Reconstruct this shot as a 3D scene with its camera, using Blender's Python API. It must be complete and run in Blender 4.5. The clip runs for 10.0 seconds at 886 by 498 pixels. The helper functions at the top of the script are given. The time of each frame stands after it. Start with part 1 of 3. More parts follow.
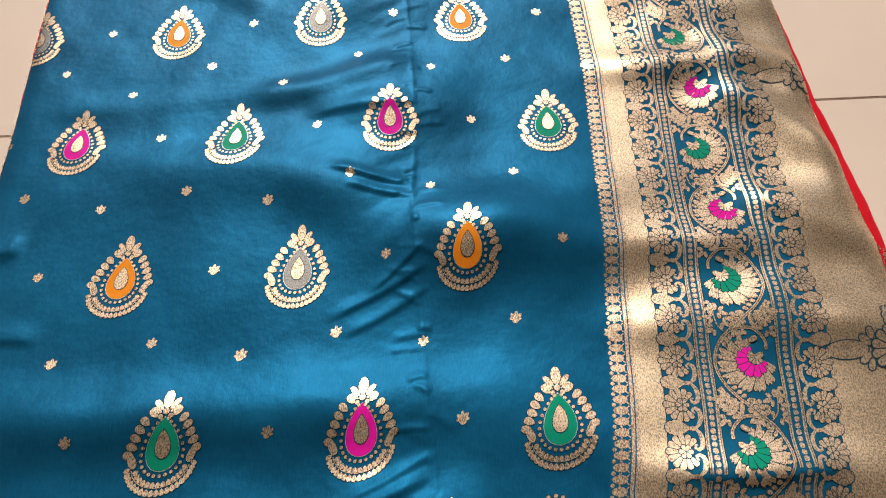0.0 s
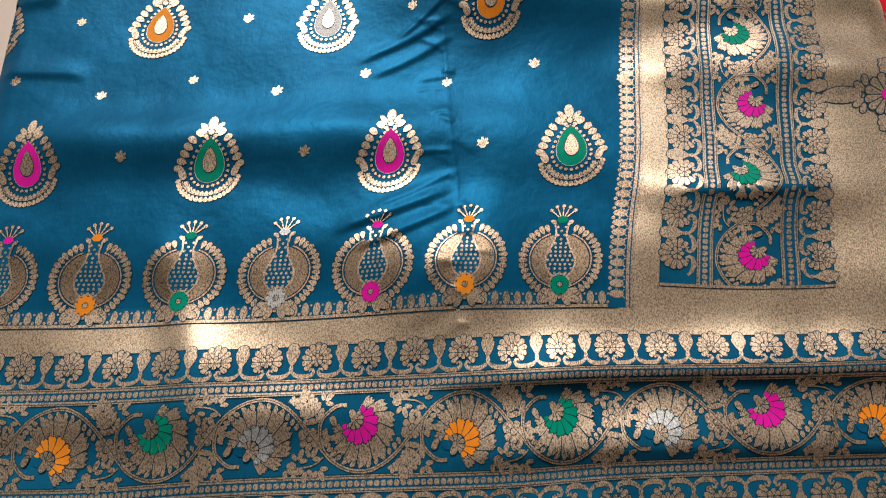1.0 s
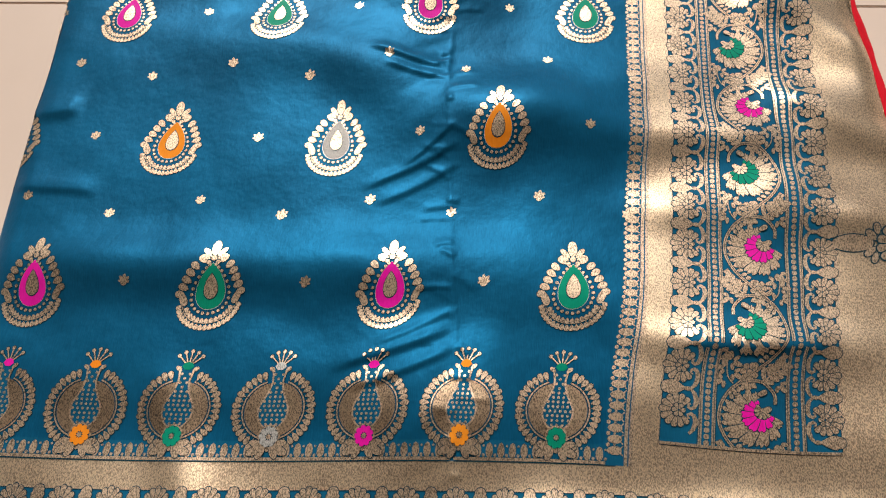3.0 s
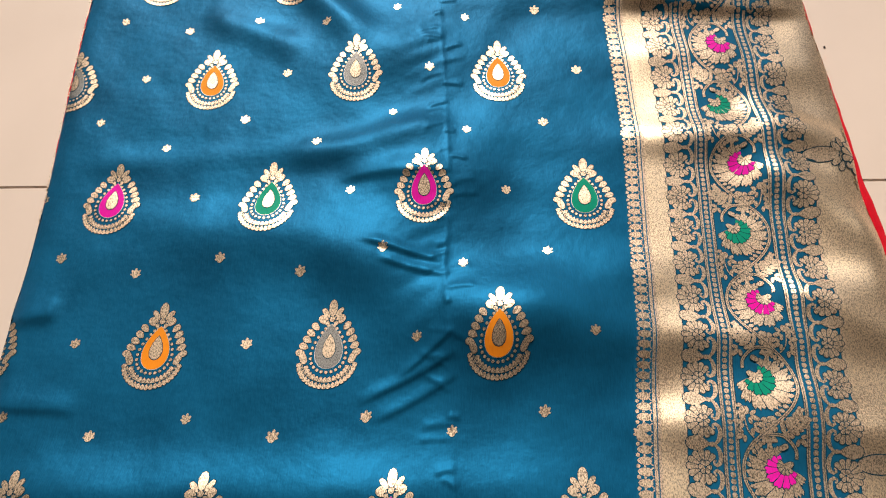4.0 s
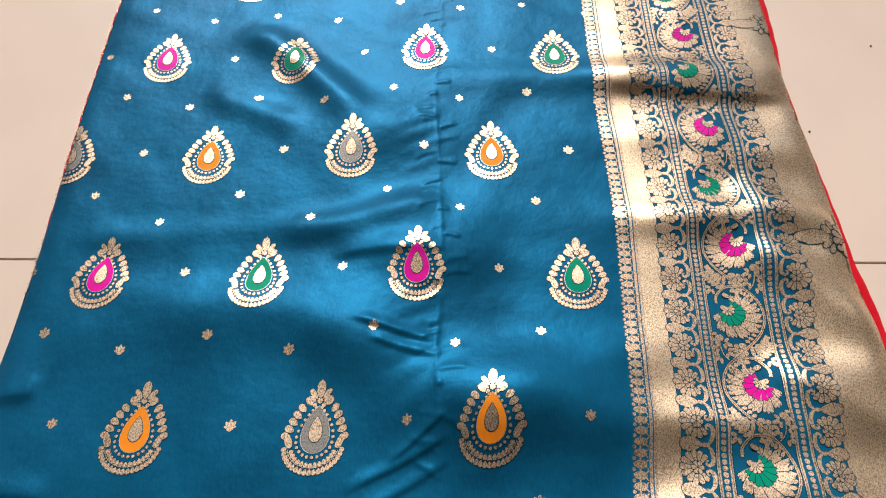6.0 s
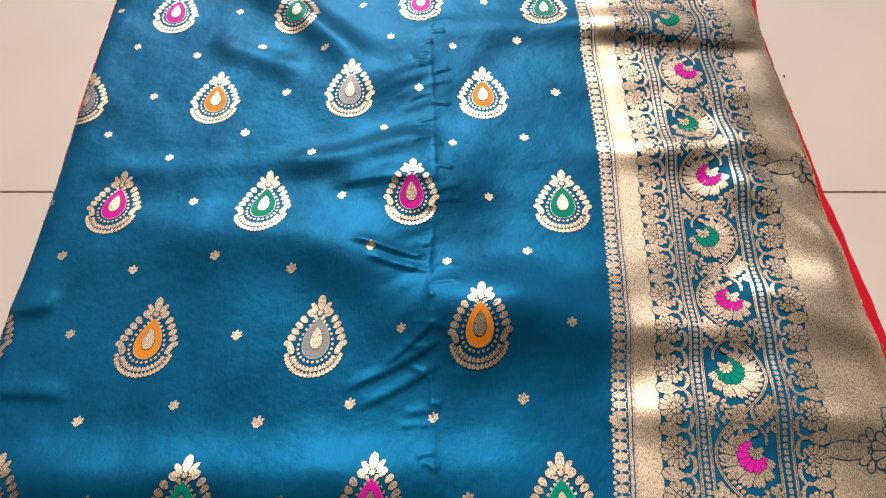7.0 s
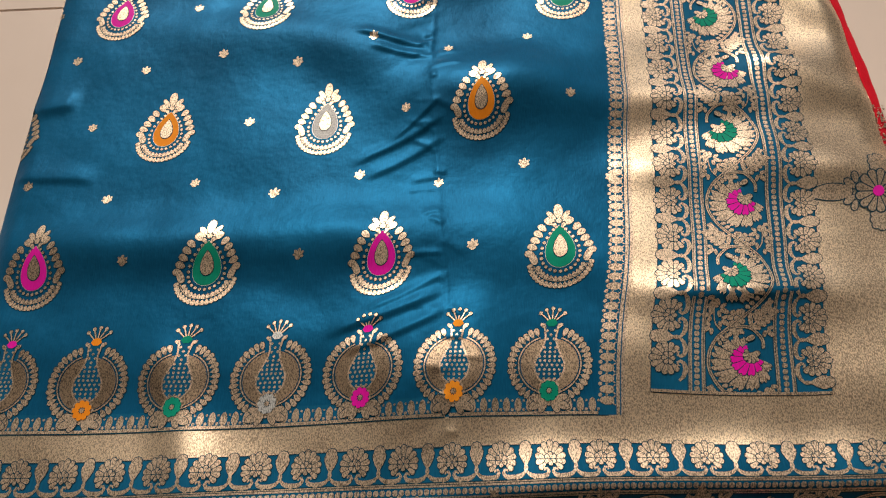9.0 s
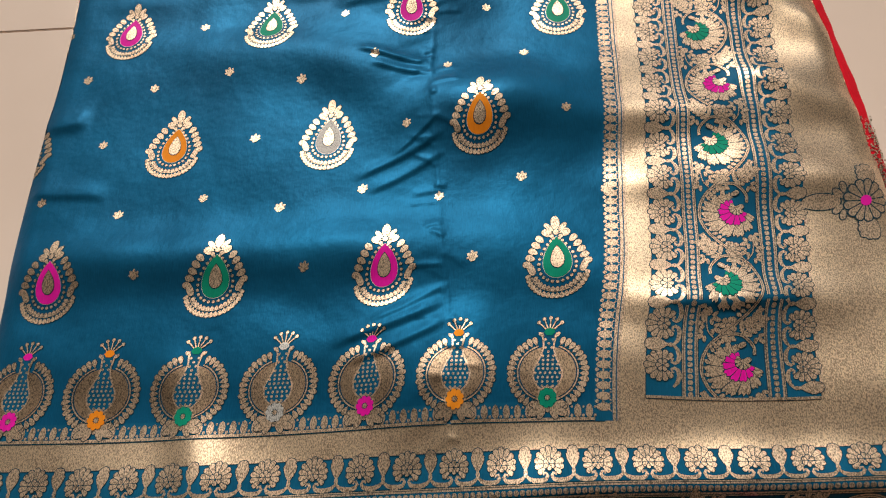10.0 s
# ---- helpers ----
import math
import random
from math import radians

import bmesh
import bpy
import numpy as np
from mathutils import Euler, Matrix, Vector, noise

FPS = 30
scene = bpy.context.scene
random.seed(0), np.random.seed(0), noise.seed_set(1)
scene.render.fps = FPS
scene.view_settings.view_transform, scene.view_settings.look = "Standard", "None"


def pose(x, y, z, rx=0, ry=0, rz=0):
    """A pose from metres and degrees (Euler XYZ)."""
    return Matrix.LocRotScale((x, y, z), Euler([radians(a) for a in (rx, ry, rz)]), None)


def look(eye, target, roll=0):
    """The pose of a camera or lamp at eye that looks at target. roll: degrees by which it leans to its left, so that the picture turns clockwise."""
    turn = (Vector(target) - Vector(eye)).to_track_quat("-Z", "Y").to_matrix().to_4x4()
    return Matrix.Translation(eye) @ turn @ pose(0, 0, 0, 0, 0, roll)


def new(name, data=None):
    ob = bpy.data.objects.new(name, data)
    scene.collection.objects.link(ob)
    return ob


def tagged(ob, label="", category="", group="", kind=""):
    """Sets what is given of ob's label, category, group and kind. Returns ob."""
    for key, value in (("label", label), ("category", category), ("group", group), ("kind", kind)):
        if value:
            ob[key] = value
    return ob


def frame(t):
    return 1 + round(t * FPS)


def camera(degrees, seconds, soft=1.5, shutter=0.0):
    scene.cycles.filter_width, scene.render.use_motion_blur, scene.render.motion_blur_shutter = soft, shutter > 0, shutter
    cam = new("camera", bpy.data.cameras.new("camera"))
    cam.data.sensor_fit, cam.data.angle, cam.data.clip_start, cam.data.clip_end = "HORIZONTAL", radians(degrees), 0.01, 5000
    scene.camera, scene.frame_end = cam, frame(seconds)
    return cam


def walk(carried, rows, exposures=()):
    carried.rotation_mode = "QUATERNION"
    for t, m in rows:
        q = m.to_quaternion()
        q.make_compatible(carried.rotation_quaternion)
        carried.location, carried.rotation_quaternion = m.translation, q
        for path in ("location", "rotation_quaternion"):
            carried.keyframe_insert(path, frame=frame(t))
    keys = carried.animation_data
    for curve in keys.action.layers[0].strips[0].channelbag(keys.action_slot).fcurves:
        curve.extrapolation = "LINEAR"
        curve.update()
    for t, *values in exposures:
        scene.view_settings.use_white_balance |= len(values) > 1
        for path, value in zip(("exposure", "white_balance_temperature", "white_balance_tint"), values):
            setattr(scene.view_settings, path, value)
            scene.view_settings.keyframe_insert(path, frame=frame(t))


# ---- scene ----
cam = camera(72.0, 10.0, soft=1.1)
PATH = [
    (0, (0.178, 0.402, 0.63), (0.138, 1.304, -1.155), -4.6),
    (0.5, (0.17, 0.273, 0.597), (0.119, 0.933, -1.291), -5.3),
    (1, (0.154, 0.21, 0.608), (0.098, 0.842, -1.289), -5.2),
    (1.5, (0.138, 0.18, 0.62), (0.073, 0.827, -1.272), -3.0),
    (2, (0.145, 0.191, 0.625), (0.07, 0.855, -1.261), -3.5),
    (3.5, (0.176, 0.428, 0.662), (0.061, 1.159, -1.196), -7.7),
    (4, (0.164, 0.527, 0.685), (0.064, 1.317, -1.15), -6.8),
    (4.5, (0.148, 0.588, 0.689), (0.065, 1.496, -1.091), -5.1),
    (5, (0.145, 0.618, 0.687), (0.06, 1.55, -1.081), -4.8),
    (6.5, (0.176, 0.491, 0.688), (0.098, 1.477, -1.05), -3.7),
    (7, (0.178, 0.442, 0.684), (0.095, 1.417, -1.06), -4.0),
    (7.5, (0.18, 0.391, 0.672), (0.085, 1.354, -1.078), -4.6),
    (8, (0.182, 0.35, 0.663), (0.082, 1.259, -1.116), -5.5),
    (8.5, (0.189, 0.309, 0.65), (0.072, 1.192, -1.141), -7.4),
    (9, (0.188, 0.264, 0.633), (0.063, 1.035, -1.209), -9.6),
    (9.5, (0.182, 0.241, 0.639), (0.051, 0.967, -1.22), -10.7),
    (10, (0.192, 0.264, 0.656), (0.058, 1.046, -1.18), -10.6),
]
EXPOSURES = [(0.0, 0.08, 6850, 10), (0.5, -0.14, 6450, 10), (2.0, 0.08, 6500, 10), (3.5, 0.14, 6800, 10), (4.5, 0.28, 6900, 10), (5.0, 0.28, 6850, 10), (6.5, 0.15, 6450, 10),
             (7.5, 0.05, 6400, 10), (8.5, 0.02, 6450, 10), (9.0, -0.25, 6900, 10), (9.5, 0.08, 6600, 10), (10.0, -0.20, 6900, 10)]
walk(cam, [(t, look(eye, target, roll)) for t, eye, target, roll in PATH], EXPOSURES)


# ---- light ----
world = bpy.data.worlds.new("world")
scene.world = world
world.use_nodes = True
wn = world.node_tree.nodes
sky = wn.new("ShaderNodeTexSky")
sky.sky_type, sky.sun_disc, sky.sun_elevation, sky.sun_rotation = "NISHITA", False, radians(42), radians(-12)
world.node_tree.links.new(sky.outputs[0], wn["Background"].inputs[0])
wn["Background"].inputs[1].default_value = 0.06


sun = new("sun", bpy.data.lights.new("sun", "SUN"))
sun.data.energy, sun.data.angle, sun.data.color = 3.6, radians(14), (1.0, 0.94, 0.88)
SUN_UP, SUN_SIDE = 42, -12
sun.matrix_world = look((0, 0, 0), (-math.sin(radians(SUN_SIDE)) * math.cos(radians(SUN_UP)), -math.cos(radians(SUN_SIDE)) * math.cos(radians(SUN_UP)), -math.sin(radians(SUN_UP))))

# ---- materials ----


def material(name):
    m = bpy.data.materials.new(name)
    m.use_nodes = True
    return m, m.node_tree.nodes, m.node_tree.links, m.node_tree.nodes["Principled BSDF"]


def coords(n, l, scale):
    tc, mp = n.new("ShaderNodeTexCoord"), n.new("ShaderNodeMapping")
    mp.inputs["Scale"].default_value = scale
    l.new(tc.outputs["Object"], mp.inputs[0])
    return mp.outputs[0]


def noise_of(n, l, scale, amount=(1, 1, 1), detail=3.0):
    t = n.new("ShaderNodeTexNoise")
    t.inputs["Scale"].default_value, t.inputs["Detail"].default_value = scale, detail
    l.new(coords(n, l, amount), t.inputs["Vector"])
    return t.outputs["Fac"]


def ramp(n, l, fac, a, b, lo=0.3, hi=0.7):
    r = n.new("ShaderNodeValToRGB")
    r.color_ramp.elements[0].position, r.color_ramp.elements[1].position = lo, hi
    r.color_ramp.elements[0].color, r.color_ramp.elements[1].color = (*a, 1), (*b, 1)
    l.new(fac, r.inputs[0])
    return r.outputs[0]


def bump(n, l, fac, strength, distance, before=None):
    b = n.new("ShaderNodeBump")
    b.inputs["Strength"].default_value, b.inputs["Distance"].default_value = strength, distance
    l.new(fac, b.inputs["Height"])
    if before:
        l.new(before, b.inputs["Normal"])
    return b.outputs[0]


def silk(name, dark, light, rough=0.46, sheen=0.12, metal=0.0):
    """Silk with fine upright warp threads and slubs."""
    m, n, l, p = material(name)
    slub = noise_of(n, l, 90, (14, 1.2, 1), 4)
    broad = noise_of(n, l, 9)
    mix = n.new("ShaderNodeMath")
    mix.operation = "MULTIPLY_ADD"
    l.new(slub, mix.inputs[0])
    mix.inputs[1].default_value = 0.55
    l.new(broad, mix.inputs[2])
    l.new(ramp(n, l, mix.outputs[0], dark, light, 0.5, 1.05), p.inputs["Base Color"])
    p.inputs["Roughness"].default_value = rough
    p.inputs["Metallic"].default_value = metal
    p.inputs["Specular IOR Level"].default_value = 0.30
    p.inputs["Specular Tint"].default_value = (*[min(1, 0.03 + 2.4 * v) for v in light], 1)
    p.inputs["Sheen Weight"].default_value = sheen
    p.inputs["Sheen Roughness"].default_value = 0.4
    p.inputs["Sheen Tint"].default_value = (0.35, 0.75, 1, 1)
    weave = noise_of(n, l, 420, (3, 1, 1), 2)
    crumple = bump(n, l, noise_of(n, l, 24, (1, 1, 1), 4), 0.58, 0.0036)
    l.new(bump(n, l, slub, 0.16, 0.0006, bump(n, l, weave, 0.22, 0.0004, crumple)), p.inputs["Normal"])
    return m


def zari(name, dark, light, rough=0.44, metal=0.88, twill=True):
    """Metal-wrapped thread: a diagonal twill with glints, put into the colour as well as the bump."""
    m, n, l, p = material(name)
    grain = noise_of(n, l, 640, (1.5, 0.8, 1), 3)
    mottle = noise_of(n, l, 14, (1, 1, 1), 4)
    mix = n.new("ShaderNodeMath")
    mix.operation = "MULTIPLY_ADD"
    l.new(grain, mix.inputs[0])
    mix.inputs[1].default_value = 0.9
    even = n.new("ShaderNodeMapRange")
    even.inputs["To Min"].default_value, even.inputs["To Max"].default_value = 0.38, 0.58
    l.new(mottle, even.inputs[0])
    l.new(even.outputs[0], mix.inputs[2])
    # fine light and dark grain paints the sparkle into the base colour
    l.new(ramp(n, l, mix.outputs[0], dark, light, 0.80, 1.0), p.inputs["Base Color"])
    p.inputs["Metallic"].default_value = metal
    p.inputs["Roughness"].default_value = rough
    normal = bump(n, l, grain, 0.32, 0.0007)
    if twill:
        w = n.new("ShaderNodeTexWave")
        w.inputs["Scale"].default_value = 190
        w.inputs["Distortion"].default_value = 0.6
        w.inputs["Detail"].default_value = 1
        rot = n.new("ShaderNodeMapping")
        rot.inputs["Rotation"].default_value = (0, 0, radians(52))
        l.new(coords(n, l, (1, 1, 1)), rot.inputs[0])
        l.new(rot.outputs[0], w.inputs["Vector"])
        normal = bump(n, l, w.outputs["Fac"], 0.17, 0.0004, normal)
    l.new(normal, p.inputs["Normal"])
    return m


TEAL = silk("teal_silk", (0.002, 0.060, 0.128), (0.005, 0.122, 0.254), 0.48, 0.10, 0.32)
TEAL_DEEP = silk("teal_border_silk", (0.003, 0.062, 0.125), (0.007, 0.125, 0.240), 0.52, 0.10, 0.10)
GOLD = zari("gold_zari_tissue", (0.44, 0.31, 0.21), (1.0, 0.80, 0.57), 0.40)
GOLD_FINE = zari("gold_zari_motif", (0.22, 0.165, 0.12), (0.90, 0.70, 0.51), 0.45, 0.86, False)
# bulb gold: a duller weave, darkened further by shade put into the colour
GOLD_BODY = zari("gold_zari_dull_shaded", (0.13, 0.10, 0.075), (0.58, 0.42, 0.28), 0.44, 0.86, True)
SILVER = zari("silver_zari", (0.12, 0.118, 0.112), (0.31, 0.303, 0.29), 0.56, 0.86, False)
PINK = silk("pink_silk_thread", (0.62, 0.003, 0.25), (0.85, 0.02, 0.42), 0.5, 0.1)
GREEN = silk("green_silk_thread", (0.0, 0.20, 0.12), (0.003, 0.30, 0.19), 0.5, 0.1)
ORANGE = silk("orange_silk_thread", (0.80, 0.20, 0.01), (0.95, 0.32, 0.03), 0.5, 0.1)
OUTLINE = silk("dark_outline_thread", (0.006, 0.030, 0.045), (0.012, 0.055, 0.080), 0.6, 0.05)
RED = silk("red_cloth", (0.48, 0.004, 0.012), (0.75, 0.012, 0.03), 0.6, 0.1)
for m in (PINK, GREEN, ORANGE, RED):
    m.node_tree.nodes["Principled BSDF"].inputs["Sheen Tint"].default_value = (1, 1, 1, 1)
COLOURS = {"pink": PINK, "green": GREEN, "orange": ORANGE, "silver": SILVER}
SILVER_PALE = zari("pale_silver_zari", (0.36, 0.355, 0.34), (0.82, 0.81, 0.78), 0.5, 0.8, False)
THREADS = {**COLOURS, "silver": SILVER_PALE}


def stone(name, dark, light, rough, scale=3.0):
    m, n, l, p = material(name)
    l.new(ramp(n, l, noise_of(n, l, scale, (1, 1, 1), 6), dark, light), p.inputs["Base Color"])
    rr = n.new("ShaderNodeMapRange")
    rr.inputs["To Min"].default_value, rr.inputs["To Max"].default_value = rough - 0.06, rough + 0.1
    l.new(noise_of(n, l, 26, (1, 1, 1), 5), rr.inputs[0])
    l.new(rr.outputs[0], p.inputs["Roughness"])
    l.new(bump(n, l, noise_of(n, l, 160), 0.06, 0.0006), p.inputs["Normal"])
    return m


TILE = stone("cream_tile", (0.73, 0.595, 0.505), (0.81, 0.665, 0.57), 0.30)
GROUT = stone("grey_grout", (0.20, 0.17, 0.15), (0.30, 0.26, 0.22), 0.8, 40)
PLASTER = stone("wall_plaster", (0.40, 0.39, 0.37), (0.47, 0.455, 0.43), 0.85)
FRAME = stone("painted_wood", (0.45, 0.42, 0.38), (0.52, 0.48, 0.44), 0.5)
CRUMB = stone("dark_crumb", (0.03, 0.022, 0.018), (0.06, 0.045, 0.035), 0.8)

# ---- the room: its floor, and unseen walls and ceiling added to close it ----


def link_mesh(name, verts, faces, mat, parent=None, label="", smooth=False):
    me = bpy.data.meshes.new(name)
    me.from_pydata([tuple(map(float, v)) for v in verts], [], faces)
    me.materials.append(mat)
    if smooth:
        me.polygons.foreach_set("use_smooth", [True] * len(me.polygons))
    me.update()
    ob = new(name, me)
    ob.parent = parent
    return tagged(ob, label)


def box(name, lo, hi, mat, parent=None, bevel=0.0, label=""):
    bm = bmesh.new()
    bmesh.ops.create_cube(bm, size=1)
    for v in bm.verts:
        v.co = [lo[i] + (v.co[i] + 0.5) * (hi[i] - lo[i]) for i in range(3)]
    if bevel:
        bmesh.ops.bevel(bm, geom=bm.edges[:], offset=bevel, segments=2, affect="EDGES")
    me = bpy.data.meshes.new(name)
    bm.to_mesh(me)
    bm.free()
    me.materials.append(mat)
    ob = new(name, me)
    ob.parent = parent
    return tagged(ob, label)


X0, X1, Y0, Y1, H = -1.9, 2.3, -1.487, 2.713, 3.3
floor = tagged(box("floor", (X0, Y0, -0.08), (X1, Y1, -0.003), GROUT), "cream polished tile floor with thin grey grout", "floor", kind="structure")
tagged(box("wall_south", (X0 - 0.15, Y0 - 0.15, -0.08), (X1 + 0.15, Y0, H), PLASTER), "plain grey plaster wall", "wall", kind="structure")
tagged(box("wall_west", (X0 - 0.15, Y0, -0.08), (X0, Y1, H), PLASTER), "plain grey plaster wall", "wall", kind="structure")
tagged(box("wall_east", (X1, Y0, -0.08), (X1 + 0.15, Y1, H), PLASTER), "plain grey plaster wall", "wall", kind="structure")
tagged(box("ceiling", (X0 - 0.15, Y0 - 0.15, H), (X1 + 0.15, Y1 + 0.15, H + 0.1), PLASTER), "plain grey ceiling", "ceiling", kind="structure")
# out of view: this opening and its sill are added to let the sun in
north = tagged(new("wall_north"), "unseen plaster wall with an opening added to let the sun in", "wall", kind="structure")
WX0, WX1, WZ0, WZ1 = -1.75, 2.1, 0.45, 3.2
box("wall_panel", (X0 - 0.15, Y1, -0.08), (WX0, Y1 + 0.15, H), PLASTER, north)
box("wall_panel", (WX1, Y1, -0.08), (X1 + 0.15, Y1 + 0.15, H), PLASTER, north)
box("wall_panel", (WX0, Y1, -0.08), (WX1, Y1 + 0.15, WZ0), PLASTER, north)
box("wall_panel", (WX0, Y1, WZ1), (WX1, Y1 + 0.15, H), PLASTER, north)
box("opening_sill", (WX0, Y1 + 0.01, WZ0), (WX1, Y1 + 0.14, WZ0 + 0.03), FRAME, north, 0.004)
tagged(box("ground", (-60, -60, -0.5), (60, 60, -0.45), GROUT), "bare ground outside the room", "ground", kind="structure")

# ---- the cloth's shape ----
# how far each woven motif lies from its place in the even weave, row by row: (u, dx, dy)
SPACING, ROW = 0.2, 0.188
SHIFT = []


def shifted(v, *cells):
    for u, x, y in cells:
        SHIFT.append((u, v, x - u, y - v))


shifted(1.264, (-0.3, -0.308, 1.270), (-0.1, -0.100, 1.252), (0.1, 0.098, 1.296), (0.3, 0.296, 1.268))
shifted(1.076, (-0.2, -0.202, 1.078), (0, 0.003, 1.087), (0.2, 0.197, 1.081))
shifted(0.888, (-0.3, -0.299, 0.887), (-0.1, -0.093, 0.885), (0.1, 0.104, 0.902), (0.3, 0.296, 0.887))
shifted(0.7, (-0.2, -0.201, 0.694), (0, 0.002, 0.695), (0.2, 0.191, 0.707))
shifted(0.512, (-0.3, -0.315, 0.506), (-0.1, -0.111, 0.508), (0.1, 0.085, 0.514), (0.3, 0.271, 0.519))
shifted(0.356, (-0.2, -0.228, 0.351), (-0.1, -0.128, 0.353), (0, -0.030, 0.354), (0.1, 0.066, 0.363), (0.2, 0.158, 0.367), (0.3, 0.249, 0.366))
shifted(0.932, (0.492, 0.493, 0.928))
shifted(0.752, (0.492, 0.483, 0.745))
shifted(0.572, (0.492, 0.469, 0.565))
shifted(0.392, (0.492, 0.446, 0.383))
shifted(1.292, (0.488, 0.494, 1.312))
shifted(0.573, (0.349, 0.331, 0.577))
shifted(0.724, (0.349, 0.346, 0.735))
shifted(1.24, (0.349, 0.349, 1.248))
shifted(0.947, (0.349, 0.360, 0.949))
shifted(0.333, (0.376, 0.318, 0.346))
shifted(0.357, (0.572, 0.512, 0.358))
shifted(0.223, (-0.2, -0.231, 0.210), (0, -0.039, 0.221), (0.1, 0.060, 0.227), (0.2, 0.153, 0.229), (0.4, 0.341, 0.240), (0.5, 0.432, 0.245), (0.6, 0.529, 0.251))
SH = np.array(SHIFT)
SPRIG_DU, SPRIG_DV = 0.0045, 0.0025


def crease_x(y):
    return np.interp(y, (0.05, 0.28, 0.36, 0.48, 0.53, 0.66, 0.79, 0.90, 1.03, 1.20, 1.35, 1.8),
                     (0.145, 0.147, 0.153, 0.151, 0.145, 0.137, 0.130, 0.135, 0.128, 0.116, 0.122, 0.122))


# broad swells: x, y, length across, length along, height
SWELLS = ((0.22, 0.735, 0.085, 0.042, 0.034), (-0.10, 0.835, 0.09, 0.034, 0.013), (0.04, 0.805, 0.05, 0.034, 0.013),
          (0.10, 0.93, 0.06, 0.05, 0.016), (-0.25, 0.525, 0.08, 0.024, 0.008), (0.02, 0.528, 0.06, 0.024, 0.008),
          (0.27, 0.500, 0.08, 0.022, 0.007), (0.02, 1.13, 0.07, 0.045, 0.015), (-0.02, 0.422, 0.30, 0.036, 0.007),
          (-0.15, 0.272, 0.12, 0.032, 0.009), (0.15, 0.375, 0.05, 0.045, 0.014))
SWELLS_B = ((0.50, 0.972, 0.10, 0.020, 0.014), (0.47, 1.222, 0.18, 0.022, 0.015), (0.44, 0.708, 0.09, 0.020, 0.011), (0.47, 1.112, 0.08, 0.020, 0.007),
            (0.60, 0.915, 0.06, 0.024, 0.007), (0.46, 0.466, 0.09, 0.017, 0.009), (0.63, 0.36, 0.075, 0.07, 0.018), (0.39, 0.614, 0.05, 0.018, 0.006),
            (0.50, 0.650, 0.06, 0.018, 0.006), (0.60, 0.762, 0.05, 0.020, 0.008), (0.58, 1.08, 0.07, 0.022, 0.008), (0.57, 0.606, 0.06, 0.017, 0.006), (0.36, 0.790, 0.04, 0.022, 0.005))
# folds: x0, y0, x1, y1, half width, height
FOLDS = ((-0.37, 0.945, -0.05, 0.955, 0.015, 0.003), (-0.08, 0.950, 0.125, 0.995, 0.016, 0.008), (0.00, 0.915, 0.125, 0.925, 0.010, 0.004),
         (0.035, 0.823, 0.125, 0.800, 0.0045, 0.0040), (0.055, 0.798, 0.13, 0.780, 0.0040, 0.0030),
         (0.045, 0.635, 0.142, 0.688, 0.0042, 0.0025), (0.060, 0.615, 0.143, 0.662, 0.0042, 0.0020), (0.085, 0.665, 0.140, 0.710, 0.003, 0.0020),
         (0.03, 0.425, 0.14, 0.468, 0.006, 0.0035), (0.05, 0.405, 0.145, 0.445, 0.005, 0.003), (0.07, 0.452, 0.145, 0.487, 0.004, 0.002),
         (-0.18, 1.33, 0.01, 1.15, 0.020, 0.014), (-0.22, 1.20, -0.08, 1.12, 0.016, 0.006),
         (-0.38, 0.63, -0.28, 0.62, 0.008, 0.003))
FOLDS_B = ((0.16, 0.272, 0.66, 0.292, 0.014, 0.012), (0.38, 0.462, 0.52, 0.462, 0.009, 0.005),
           (0.52, 1.015, 0.68, 0.915, 0.018, 0.010), (0.51, 0.935, 0.68, 0.795, 0.020, 0.014), (0.51, 0.765, 0.68, 0.690, 0.018, 0.011), (0.16, 0.205, 0.66, 0.225, 0.014, 0.008), (-0.40, 0.735, -0.33, 0.730, 0.012, 0.005),
           (0.45, 0.63, 0.66, 0.60, 0.022, 0.006), (0.36, 1.20, 0.62, 1.18, 0.014, 0.008),
           (-0.37, 0.545, 0.34, 0.538, 0.027, 0.0095), (-0.37, 0.24, 0.14, 0.235, 0.016, 0.005), (-0.16, 0.43, -0.06, 0.17, 0.020, 0.006))


# short crinkles that run out from the crease
crinkle = random.Random(11)
CRINKLES = ()
for i in range(60):
    y = 0.30 + 1.12 * (i + crinkle.uniform(0.0, 1.0)) / 60
    x = float(crease_x(y)) + crinkle.uniform(-0.004, 0.004)
    side = -1 if crinkle.random() < 0.7 else 1
    run, rise = crinkle.uniform(0.006, 0.036), crinkle.uniform(-0.7, 0.2) if y < 0.74 else crinkle.uniform(-0.2, 0.6)
    CRINKLES += ((x, y, x + side * run, y - side * -1 * rise * run, crinkle.uniform(0.0020, 0.0038), crinkle.uniform(0.0005, 0.0016)),)


